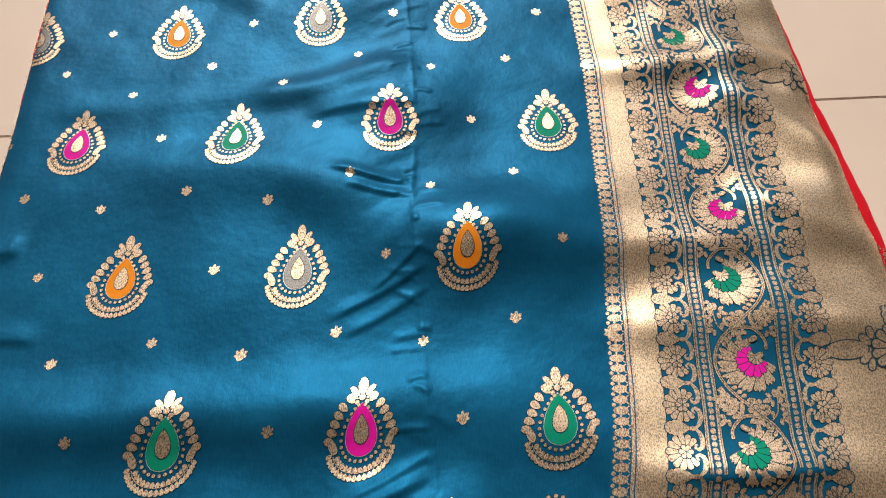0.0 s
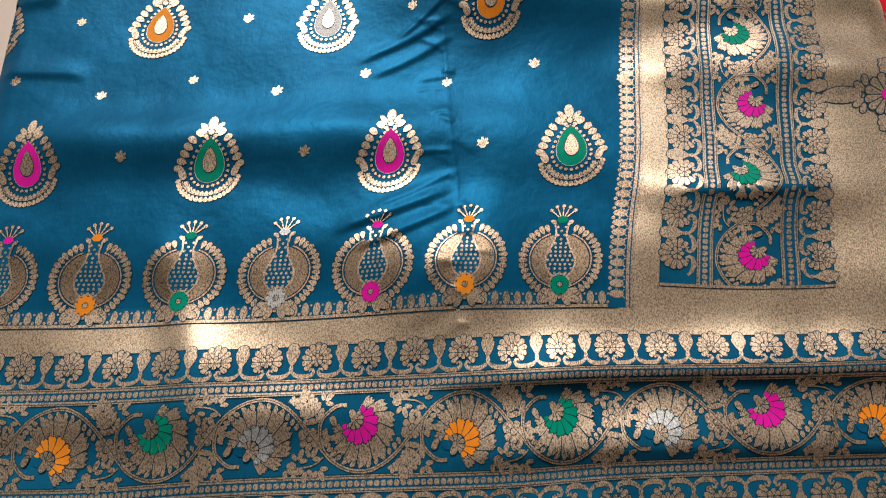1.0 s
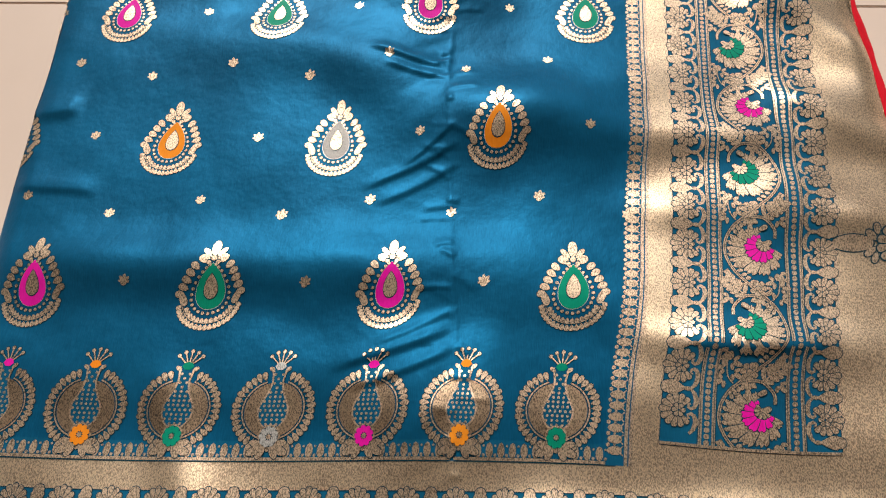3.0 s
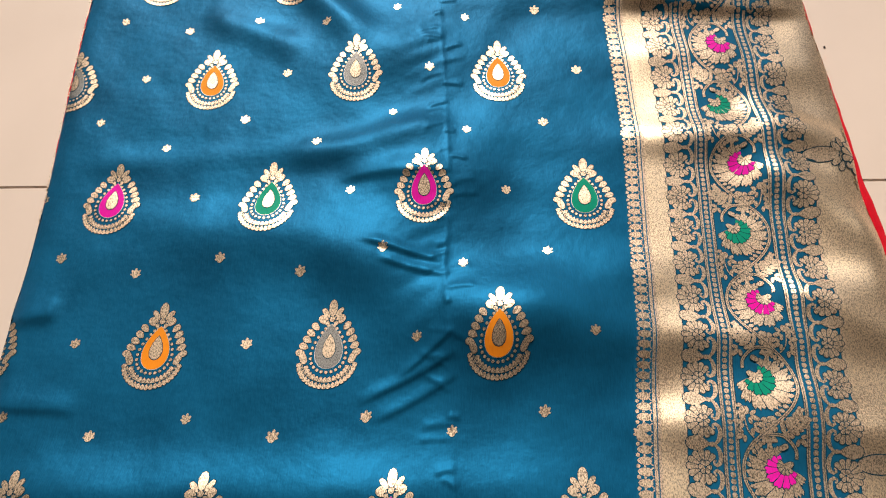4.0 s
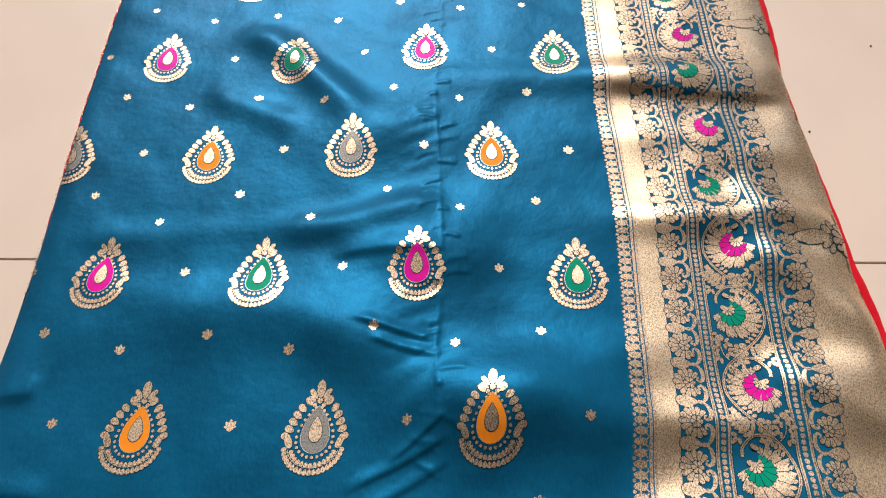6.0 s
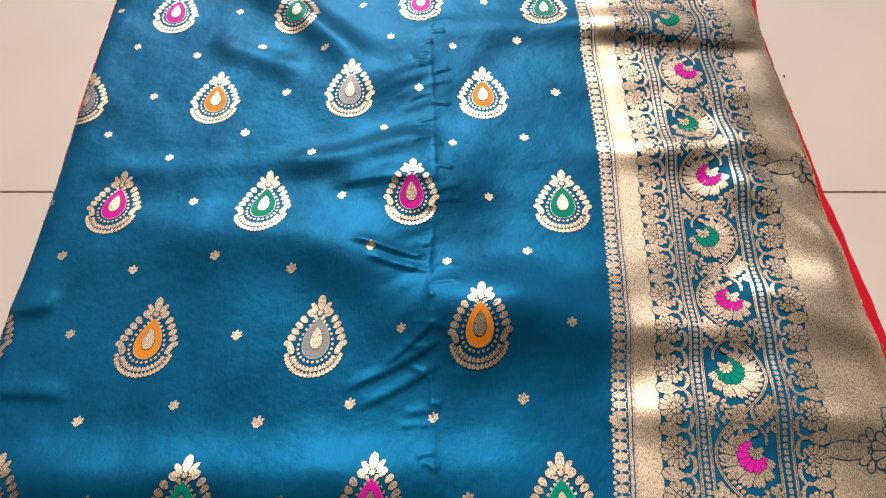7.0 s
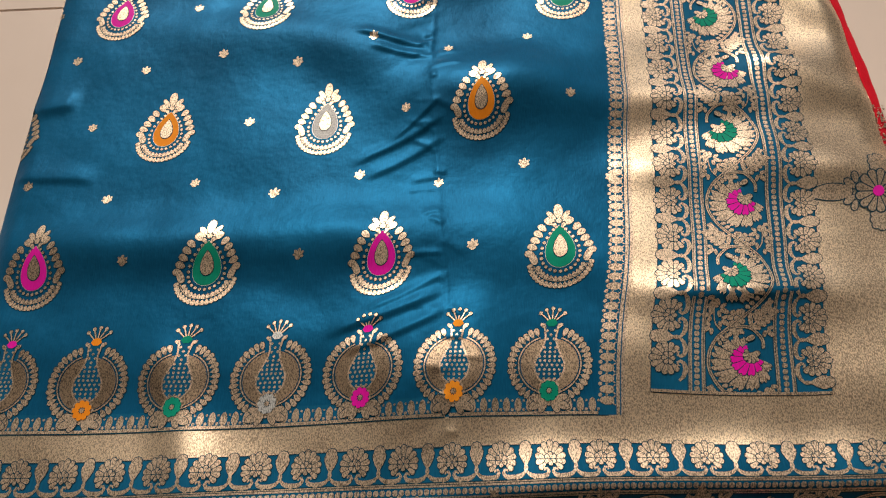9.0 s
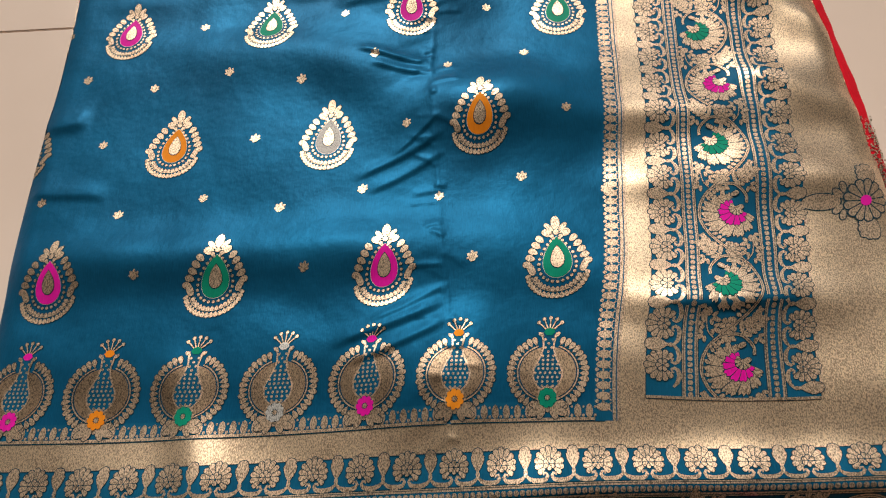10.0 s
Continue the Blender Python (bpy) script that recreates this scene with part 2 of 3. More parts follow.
def height(x, y):
    z = np.full(np.shape(x), 0.008)
    for sx, sy, a, b, h in SWELLS + SWELLS_B:
        z = z + h * np.exp(-0.5 * (((x - sx) / a) ** 2 + ((y - sy) / b) ** 2))
    for x0, y0, x1, y1, w, h in FOLDS + FOLDS_B + CRINKLES:
        dx, dy = x1 - x0, y1 - y0
        n2 = dx * dx + dy * dy
        s = ((x - x0) * dx + (y - y0) * dy) / n2
        d = ((x - x0) * dy - (y - y0) * dx) / math.sqrt(n2) * (1 if dx > 0 else -1)
        d = d + 0.25 * w * np.sin(s * 5 + x0 * 40)
        w = np.where(d > 0, 0.55, 1.5) * w if w < 0.0145 else w
        end = np.clip(np.minimum(s + 0.12, 1.12 - s) / 0.3, 0, 1)
        z = z + h * np.exp(-0.5 * (d / w) ** 2) * end * end * (3 - 2 * end)
    # the cloth heaves up before the end border and slopes down towards its hem
    q = np.clip((y - 0.10) / 0.30, 0, 1)
    z = z + (0.005 * np.exp(-0.5 * ((y - 0.58) / np.where(y < 0.58, 0.13, 0.17)) ** 2) + (0.003 + 0.013 * np.clip((x + 0.1) / 0.45, 0, 1)) * q * q * (3 - 2 * q) * np.exp(-0.5 * (np.maximum(0, y - 0.4) / 0.12) ** 2))
    c = crease_x(y)
    z = z + 0.0014 * np.exp(-np.abs(x - c) / 0.004) * (0.7 + 0.3 * np.sin(y * 41))
    near = np.exp(-0.5 * ((x - c + 0.02) / 0.022) ** 2)
    z = z + 0.0005 * near * np.sin(y * 190 + 2.4 * np.sin(y * 23) - (x - c) * 120) * (0.5 + 0.5 * np.sin(y * 17 + 1.0))
    z = z + 0.0020 * np.sin(x * 21 + 1.3 * np.sin(y * 9)) * np.sin(y * 17 + 0.8 * np.sin(x * 13))
    z = z + 0.0009 * np.sin(x * 37 + y * 22 + 1.7 * np.sin(y * 14)) * np.sin(y * 46 - x * 15 + 1.4 * np.sin(x * 19))
    # the hems lie down on the floor
    left = left_edge(y)
    rim = np.clip(np.minimum(x - left, right_edge(y) - x) / 0.03, 0, 1)
    return 0.003 + (z - 0.003) * (0.35 + 0.65 * rim * (2 - rim))


def left_edge(y):
    return np.interp(y, (0.0, 0.44, 0.58, 0.70, 0.80, 0.92, 1.12, 1.36, 1.8), (-0.366, -0.371, -0.383, -0.388, -0.390, -0.395, -0.411, -0.424, -0.43))


def right_edge(y):
    return np.interp(y, (0.0, 0.62, 0.80, 0.90, 1.02, 1.12, 1.22, 1.34, 1.8), (0.648, 0.650, 0.641, 0.635, 0.638, 0.634, 0.630, 0.636, 0.636))


def lay(u, v):
    """Where the point (u, v) of the even weave lies in plan."""
    u, v = np.asarray(u, float), np.asarray(v, float)
    num_x, num_y, den = np.zeros(u.shape), np.zeros(u.shape), np.full(u.shape, 1e-9)
    for su, sv, dx, dy in SH:
        w = np.exp(-0.5 * (((u - su) / 0.085) ** 2 + ((v - sv) / 0.085) ** 2)) + 1e-7
        num_x, num_y, den = num_x + w * dx, num_y + w * dy, den + w
    return u + num_x / den, v + num_y / den


def surface(u, v, lift):
    x, y = lay(u, v)
    lo, hi = left_edge(y), right_edge(y)
    out = (x < lo) | (x > hi)
    x = np.clip(x, lo, hi)
    return np.stack([x, y, np.where(out, 0.0006, height(x, y) + lift)], -1)

# ---- the cloth ----
C0, C1, C2, C3, C4, C5, C6, C7 = 0.349, 0.376, 0.402, 0.439, 0.454, 0.522, 0.539, 0.572
R0, R1, R2, R3, R4, R5, R6, R7 = 0.352, 0.333, 0.306, 0.274, 0.260, 0.186, 0.172, 0.138


def breaks(marks, step):
    out = []
    for a, b in zip(marks, marks[1:]):
        out += list(np.linspace(a, b, max(2, int(round((b - a) / step))), endpoint=False))
    return np.array(out + [marks[-1]])


US = breaks([-0.44, C0, C1, C2, C3, C4, C5, C6, C7, 0.73], 0.0022)
VS = breaks([0.02, R7, R6, R5, R4, R3, R2, R1, R0, 1.78], 0.0022)
GU, GV = np.meshgrid(US, VS)
GP = surface(GU, GV, 0.0)
# the outermost column of each row lies exactly on the hem
for row in GP:
    lo, hi = float(left_edge(row[0, 1])), float(right_edge(row[-1, 1]))
    inside = np.nonzero((row[:, 0] > lo) & (row[:, 0] < hi))[0]
    for i, edge in ((inside[0], left_edge), (inside[-1], right_edge)):
        row[i, 0] = edge(row[i, 1])
        row[i, 2] = height(row[i, 0], row[i, 1])
CU, CV = 0.5 * (US[1:] + US[:-1]), 0.5 * (VS[1:] + VS[:-1])

saree = tagged(new("saree"), "teal silk brocade saree with gold borders, laid on floor", "saree")


def patch(name, inside, mat, label):
    """One woven zone of the cloth, cut from the common grid; its hems turn down to the floor."""
    mask = inside(*np.meshgrid(CU, CV))
    wide = np.abs(GP[:-1, 1:, 0] - GP[:-1, :-1, 0]) + np.abs(GP[:-1, 1:, 2] - GP[:-1, :-1, 2]) > 0.0004
    ids = -np.ones(GU.shape, int)
    rows, cols = np.nonzero(mask & wide)
    for a, b in ((0, 0), (0, 1), (1, 1), (1, 0)):
        ids[rows + a, cols + b] = 1
    where = np.nonzero(ids > 0)
    ids[where] = np.arange(len(where[0]))
    verts = GP[where]
    faces = np.stack([ids[rows, cols], ids[rows, cols + 1], ids[rows + 1, cols + 1], ids[rows + 1, cols]], -1)
    return link_mesh(name, verts, faces.tolist(), mat, saree, label, True)


above = lambda v: v > R0
patch("field_cloth", lambda u, v: (u < C0) & above(v), TEAL, "shiny teal silk ground")
patch("chain_strip", lambda u, v: (u > C0) & (u < C1) & (v > R1), TEAL_DEEP, "teal strip with gold chain weave")
patch("plain_gold_strip", lambda u, v: (u > C1) & (u < C2) & (v > R2), GOLD, "plain gold tissue strip")
patch("flower_strip", lambda u, v: (u > C2) & (u < C3) & (v > 0.357), TEAL_DEEP, "teal strip with gold flowers")
patch("beaded_strip", lambda u, v: (u > C3) & (u < C4) & (v > 0.357), TEAL_DEEP, "teal strip with gold beads")
patch("vine_strip", lambda u, v: (u > C4) & (u < C5) & (v > 0.357), TEAL_DEEP, "teal strip with a gold vine")
patch("beaded_strip", lambda u, v: (u > C5) & (u < C6) & (v > 0.357), TEAL_DEEP, "teal strip with gold beads")
patch("flower_strip", lambda u, v: (u > C6) & (u < C7) & (v > 0.357), TEAL_DEEP, "teal strip with gold flowers")
patch("plain_gold_border", lambda u, v: ((u > C7) & (v > R2)) | ((u > C2) & (v > R2) & (v < 0.357)), GOLD, "wide plain gold tissue border")
patch("bud_strip", lambda u, v: (u < C0) & (v < R0) & (v > R1), TEAL_DEEP, "teal strip with gold buds")
patch("plain_gold_strip", lambda u, v: (u < C1) & (v < R1) & (v > R2), GOLD, "plain gold tissue strip")
patch("flower_strip", lambda u, v: (v < R2) & (v > R3), TEAL_DEEP, "teal strip with gold flowers")
patch("beaded_strip", lambda u, v: (v < R3) & (v > R4), TEAL_DEEP, "teal strip with gold beads")
patch("vine_strip", lambda u, v: (v < R4) & (v > R5), TEAL_DEEP, "teal strip with a gold vine")
patch("beaded_strip", lambda u, v: (v < R5) & (v > R6), TEAL_DEEP, "teal strip with gold beads")
patch("flower_strip", lambda u, v: (v < R6) & (v > R7), TEAL_DEEP, "teal strip with gold flowers")
patch("plain_gold_border", lambda u, v: v < R7, GOLD, "plain gold tissue border")

# ---- woven motifs: flat shapes in weave coordinates, laid over the cloth ----


CUT = [0.0]


class Weave:
    """Collects flat shapes in a local frame: origin o, turned by a degrees, scaled, and flipped where flip is -1."""

    def __init__(self, o=(0, 0), a=0.0, k=1.0, flip=1, flip_y=1):
        self.v, self.f, self.z, self.first = [], [], [], []
        self.o, self.c, self.s, self.k, self.flip, self.flip_y = o, math.cos(radians(a)), math.sin(radians(a)), k, flip, flip_y

    def at(self, o, a=0.0, k=1.0, flip=1, flip_y=1):
        self.o, self.c, self.s, self.k, self.flip, self.flip_y = o, math.cos(radians(a)), math.sin(radians(a)), k, flip, flip_y
        return self

    def add(self, p, lift):
        x, y = p[0] * self.k * self.flip, p[1] * self.k * self.flip_y
        self.v.append((self.o[0] + x * self.c - y * self.s, self.o[1] + x * self.s + y * self.c))
        self.z.append(lift)
        return len(self.v) - 1

    def poly(self, pts, lift, rings=1, centre=None):
        n = len(pts)
        self.first.append(len(self.f))
        cx = sum(p[0] for p in pts) / n if centre is None else centre[0]
        cy = sum(p[1] for p in pts) / n if centre is None else centre[1]
        hub, last = self.add((cx, cy), lift), None
        for r in range(1, rings + 1):
            q = r / rings
            ring = [self.add((cx + (p[0] - cx) * q, cy + (p[1] - cy) * q), lift) for p in pts]
            for i in range(n):
                j = (i + 1) % n
                self.f.append((hub, ring[i], ring[j]) if last is None else (last[i], ring[i], ring[j], last[j]))
            last = ring

    def petal(self, x, y, a, length, width, lift, tip=0.6, n=10):
        """A petal whose foot is at (x, y), pointing at a degrees; tip: where it is widest along its length."""
        ca, sa = math.cos(radians(a)), math.sin(radians(a))
        pts = []
        for i in range(n):
            t = 2 * math.pi * i / n
            w = 0.5 * (1 - math.cos(t))
            along = w ** (1.0 if tip == 0.5 else math.log(tip) / math.log(0.5))
            side = 0.5 * width * math.sin(t)
            pts.append((x + ca * along * length - sa * side, y + sa * along * length + ca * side))
        self.poly(pts, lift, 1)

    def disc(self, x, y, r, lift, n=7, ry=None, rings=1):
        ry = ry or r
        self.poly([(x + r * math.cos(2 * math.pi * i / n), y + ry * math.sin(2 * math.pi * i / n)) for i in range(n)], lift, rings)

    def ribbon(self, pts, width, lift, across=1):
        """A stroke along pts; width: one number, or one for each point."""
        m = len(pts)
        self.first.append(len(self.f))
        last = None
        for i, p in enumerate(pts):
            a, b = pts[max(0, i - 1)], pts[min(m - 1, i + 1)]
            dx, dy = b[0] - a[0], b[1] - a[1]
            n = math.hypot(dx, dy) or 1
            w = 0.5 * (width[i] if isinstance(width, (list, tuple)) else width)
            row = [self.add((p[0] - dy / n * w * (1 - 2 * q / across), p[1] + dx / n * w * (1 - 2 * q / across)), lift) for q in range(across + 1)]
            if last:
                for q in range(across):
                    self.f.append((last[q], last[q + 1], row[q + 1], row[q]))
            last = row

    def link(self, name, mat, parent, label="", piece="", loose=False):
        """Lays the shapes on the cloth as one mesh or, where piece names them, as an Empty with a mesh for each shape."""
        if not self.f:
            return None
        uv, z = np.array(self.v), np.array(self.z)
        P = surface(uv[:, 0], uv[:, 1], z)
        marks = self.first + [len(self.f)]
        groups = [self.f[a:b] for a, b in zip(marks, marks[1:])] if piece else [self.f]
        made, root = [], None
        if piece and not loose:
            root = new(name)
            root.parent = parent
            tagged(root, label)
        for group in groups:
            faces = []
            for f in group:
                q = P[list(f)]
                if uv[list(f), 1].min() < CUT[0]:
                    continue
                area2 = float(np.sum(q[:, 0] * np.roll(q[:, 1], -1) - np.roll(q[:, 0], -1) * q[:, 1]))
                if abs(area2) > 1e-9:
                    faces.append(f if area2 > 0 else f[::-1])
            if not faces:
                continue
            used = sorted({i for f in faces for i in f})
            new_id = {i: j for j, i in enumerate(used)}
            made.append(link_mesh(piece or name, P[used], [tuple(new_id[i] for i in f) for f in faces], mat, root or parent, "" if root else label, True))
        if root:
            return root
        return made[0] if made else None


L1, L2, L3, L4 = 0.0004, 0.0006, 0.0008, 0.0010
LINE = 0.0007
rnd = random.Random(4)


def drop_at(t, w, h, cy, sharp=0.8):
    """The teardrop's outline: t in degrees from its tip."""
    r = radians(t)
    return w * math.sin(r) * abs(math.sin(r / 2)) ** sharp * 1.12, cy + h * math.cos(r)


class Pair:
    """Gold shapes with a dark thread outline woven round each one."""

    def __init__(self, o=(0, 0), a=0.0, k=1.0, flip=1, flip_y=1, line=LINE, lift=L2):
        self.gold, self.dark = Weave(o, a, k, flip, flip_y), Weave(o, a, k, flip, flip_y)
        self.line, self.lift = line, lift

    def petal(self, x, y, a, length, width, tip=0.6, n=10):
        e = self.line
        self.dark.petal(x - e * math.cos(radians(a)), y - e * math.sin(radians(a)), a, length + 2 * e, width + 2 * e, self.lift - 0.0002, tip, n)
        self.gold.petal(x, y, a, length, width, self.lift, tip, n)

    def disc(self, x, y, r, n=8):
        self.dark.disc(x, y, r + self.line, self.lift - 0.0002, n)
        self.gold.disc(x, y, r, self.lift, n)

    def ribbon(self, pts, width):
        e = 2 * self.line
        wide = [w + e for w in width] if isinstance(width, (list, tuple)) else width + e
        self.dark.ribbon(pts, wide, self.lift - 0.0002)
        self.gold.ribbon(pts, width, self.lift)

    def sector(self, cx, cy, a, half, r0, r1, n=6):
        """A wedge petal with a rounded end, from r0 to r1 along the bearing a; its neighbours do not overlap it."""
        for g, e, lift in ((self.dark, self.line, self.lift - 0.0002), (self.gold, 0.0, self.lift)):
            def at(side, r):
                t = radians(a)
                w = side * (r * math.tan(radians(half)) - 0.45 * self.line + e)
                return cx + r * math.cos(t) - w * math.sin(t), cy + r * math.sin(t) + w * math.cos(t)
            cap = r1 * math.tan(radians(half))
            shoulder = r1 - 0.9 * cap
            pts = [at(-1, r0), at(-1, shoulder)]
            for i in range(1, n):
                q = math.pi * i / n
                pts.append(at(-math.cos(q), shoulder + (0.9 * cap + e) * math.sin(q)))
            pts += [at(1, shoulder), at(1, r0)]
            g.poly(pts, lift)

    def link(self, name, label="", piece=""):
        root = self.gold.link(name, GOLD_FINE, saree, label, piece)
        if root:
            self.dark.link("thread_outline", OUTLINE, root, "dark thread outline")
        return root


def teardrop_motif(u, v, colour):
    turn = 5 if v < 0.6 else 0
    g = Pair((u, v), turn, 0.97, line=0.0006)
    # crown
    g.petal(0, 0.0345, 90, 0.0205, 0.0105, 0.55)
    for s in (-1, 1):
        g.petal(s * 0.003, 0.0335, 90 - s * 40, 0.0150, 0.0062, 0.62)
        g.petal(s * 0.004, 0.0310, 90 - s * 64, 0.0115, 0.0060, 0.62)
        g.disc(s * 0.0052, 0.0270, 0.0026)
    g.disc(0, 0.0320, 0.0034)
    # plump petals down both sides, then a comma leaf
    for s in (-1, 1):
        for i in range(6):
            q = i / 5
            x, y = 0.0115 + 0.0195 * q ** 0.66, 0.0275 - 0.0360 * q
            a = 52 - 34 * q
            g.petal(s * (x - 0.0035), y - 0.0010, a if s > 0 else 180 - a, 0.0118, 0.0080, 0.60)
        g.petal(s * 0.0262, -0.0205, 90 - s * 24, 0.0165, 0.0082, 0.42)
    # two rows of petals round the foot
    for i in range(13):
        t = -72 + i * 144 / 12
        x, y = 0.0244 * math.sin(radians(t)), -0.0185 - 0.0190 * math.cos(radians(t))
        g.petal(x * 0.93, y + 0.0016, t * 0.7 - 90, 0.0060, 0.0052, 0.62, 8)
    for i in range(19):
        t = -84 + i * 168 / 18
        x, y = 0.0305 * math.sin(radians(t)), -0.0180 - 0.0260 * math.cos(radians(t))
        g.petal(x * 0.98, y + 0.0010, t * 0.62 - 90, 0.0070, 0.0055, 0.64, 8)
    foot = [(0.0288 * math.sin(radians(t)), -0.0188 - 0.0229 * math.cos(radians(t))) for t in range(-82, 83, 6)]
    g.gold.ribbon(foot, 0.0007, L2)
    g.dark.ribbon(foot, 0.0022, L1)
    # beads round the drop
    for i in range(25):
        t = 26 + i * 308 / 24
        x, y = drop_at(t, 0.0232, 0.0288, -0.0018)
        g.disc(x, y, 0.0019, 7)
    motif = g.link("teardrop_motif", "gold zari teardrop motif with " + colour + " centre", "petal" if v < 0.8 else "")
    if motif is None:
        return
    c = Weave((u, v), turn)
    c.poly([drop_at(i * 15, 0.0181, 0.0258, 0) for i in range(24)], L1, 5, (0, -0.004))
    c.link("drop_edge", SILVER_PALE, motif, "pale thread edge")
    c = Weave((u, v), turn)
    c.poly([drop_at(i * 15, 0.0176, 0.0252, 0) for i in range(24)], L2, 5, (0, -0.004))
    c.link("drop", COLOURS[colour], motif, colour + " woven drop")
    c = Weave((u, v), turn)
    c.poly([drop_at(i * 22.5, 0.0090, 0.0146, 0) for i in range(16)], L3, 2, (0, -0.003))
    c.link("centre_edge", OUTLINE, motif)
    c = Weave((u, v), turn)
    c.poly([drop_at(i * 22.5, 0.0082, 0.0136, 0) for i in range(16)], L4, 2, (0, -0.003))
    c.link("centre", GOLD_FINE, motif, "gold centre")


def sprig(u, v):
    g = Weave((u, v), rnd.uniform(-10, 10), rnd.uniform(0.9, 1.1))
    pts = []
    for i in range(40):
        t = i * 9.0 - 90
        fan = max(0.0, math.cos(radians((t - 90) * 0.62)))
        lobe = abs(math.cos(radians((t - 90) * 4.4)))
        r = 0.0034 + fan ** 1.4 * (0.0016 + 0.0044 * lobe ** 0.8) if abs(t - 90) < 92 else 0.0037
        pts.append((r * math.cos(radians(t)), r * math.sin(radians(t)) - 0.001))
    g.poly(pts, L1, 2)
    g.link("sprig", GOLD_FINE, saree, "tiny gold zari sprig")


for k in range(-1, 6):
    v = 0.7 + ROW * k
    odd = k % 2
    for j in range(-3, 3):
        u = SPACING * j + (0.1 if odd else 0.0)
        if not -0.45 < u < 0.32:
            continue
        if odd:
            teardrop_motif(u, v, "pink" if j % 2 == 0 else "green")
        else:
            teardrop_motif(u, v, "silver" if j % 2 == 0 else "orange")
    for j in range(-4, 4):
        u = SPACING * j + (0.0 if odd else 0.1) + SPRIG_DU
        if -0.42 < u < 0.34:
            sprig(u, v + SPRIG_DV)
    for j in range(-8, 8):
        u = 0.1 * j + 0.05 + SPRIG_DU
        if -0.42 < u < 0.36:
            sprig(u, v + ROW / 2 + (-0.009 if j % 2 else 0.010) * (2.2 if k == 1 and j < 1 else 1.0) + SPRIG_DV)


def bloom(g, x, y, r, petals, lift, inner=0.0, width=None):
    for i in range(petals):
        a = 360 * i / petals + 20
        g.petal(x + inner * math.cos(radians(a)), y + inner * math.sin(radians(a)), a, r - inner, width or 5.2 * r / petals, lift, 0.62, 8)


def ringed_bloom(g, x, y, r, petals, inner, turn=0.0):
    """The same with dark outlines, on a Pair."""
    for i in range(petals):
        g.sector(x, y, 360 * i / petals + turn, 180 / petals, inner, r)


def arc(x, y, r, a, b, n, ry=None):
    ry = ry or r
    return [(x + r * math.cos(radians(a + (b - a) * i / n)), y + ry * math.sin(radians(a + (b - a) * i / n))) for i in range(n + 1)]


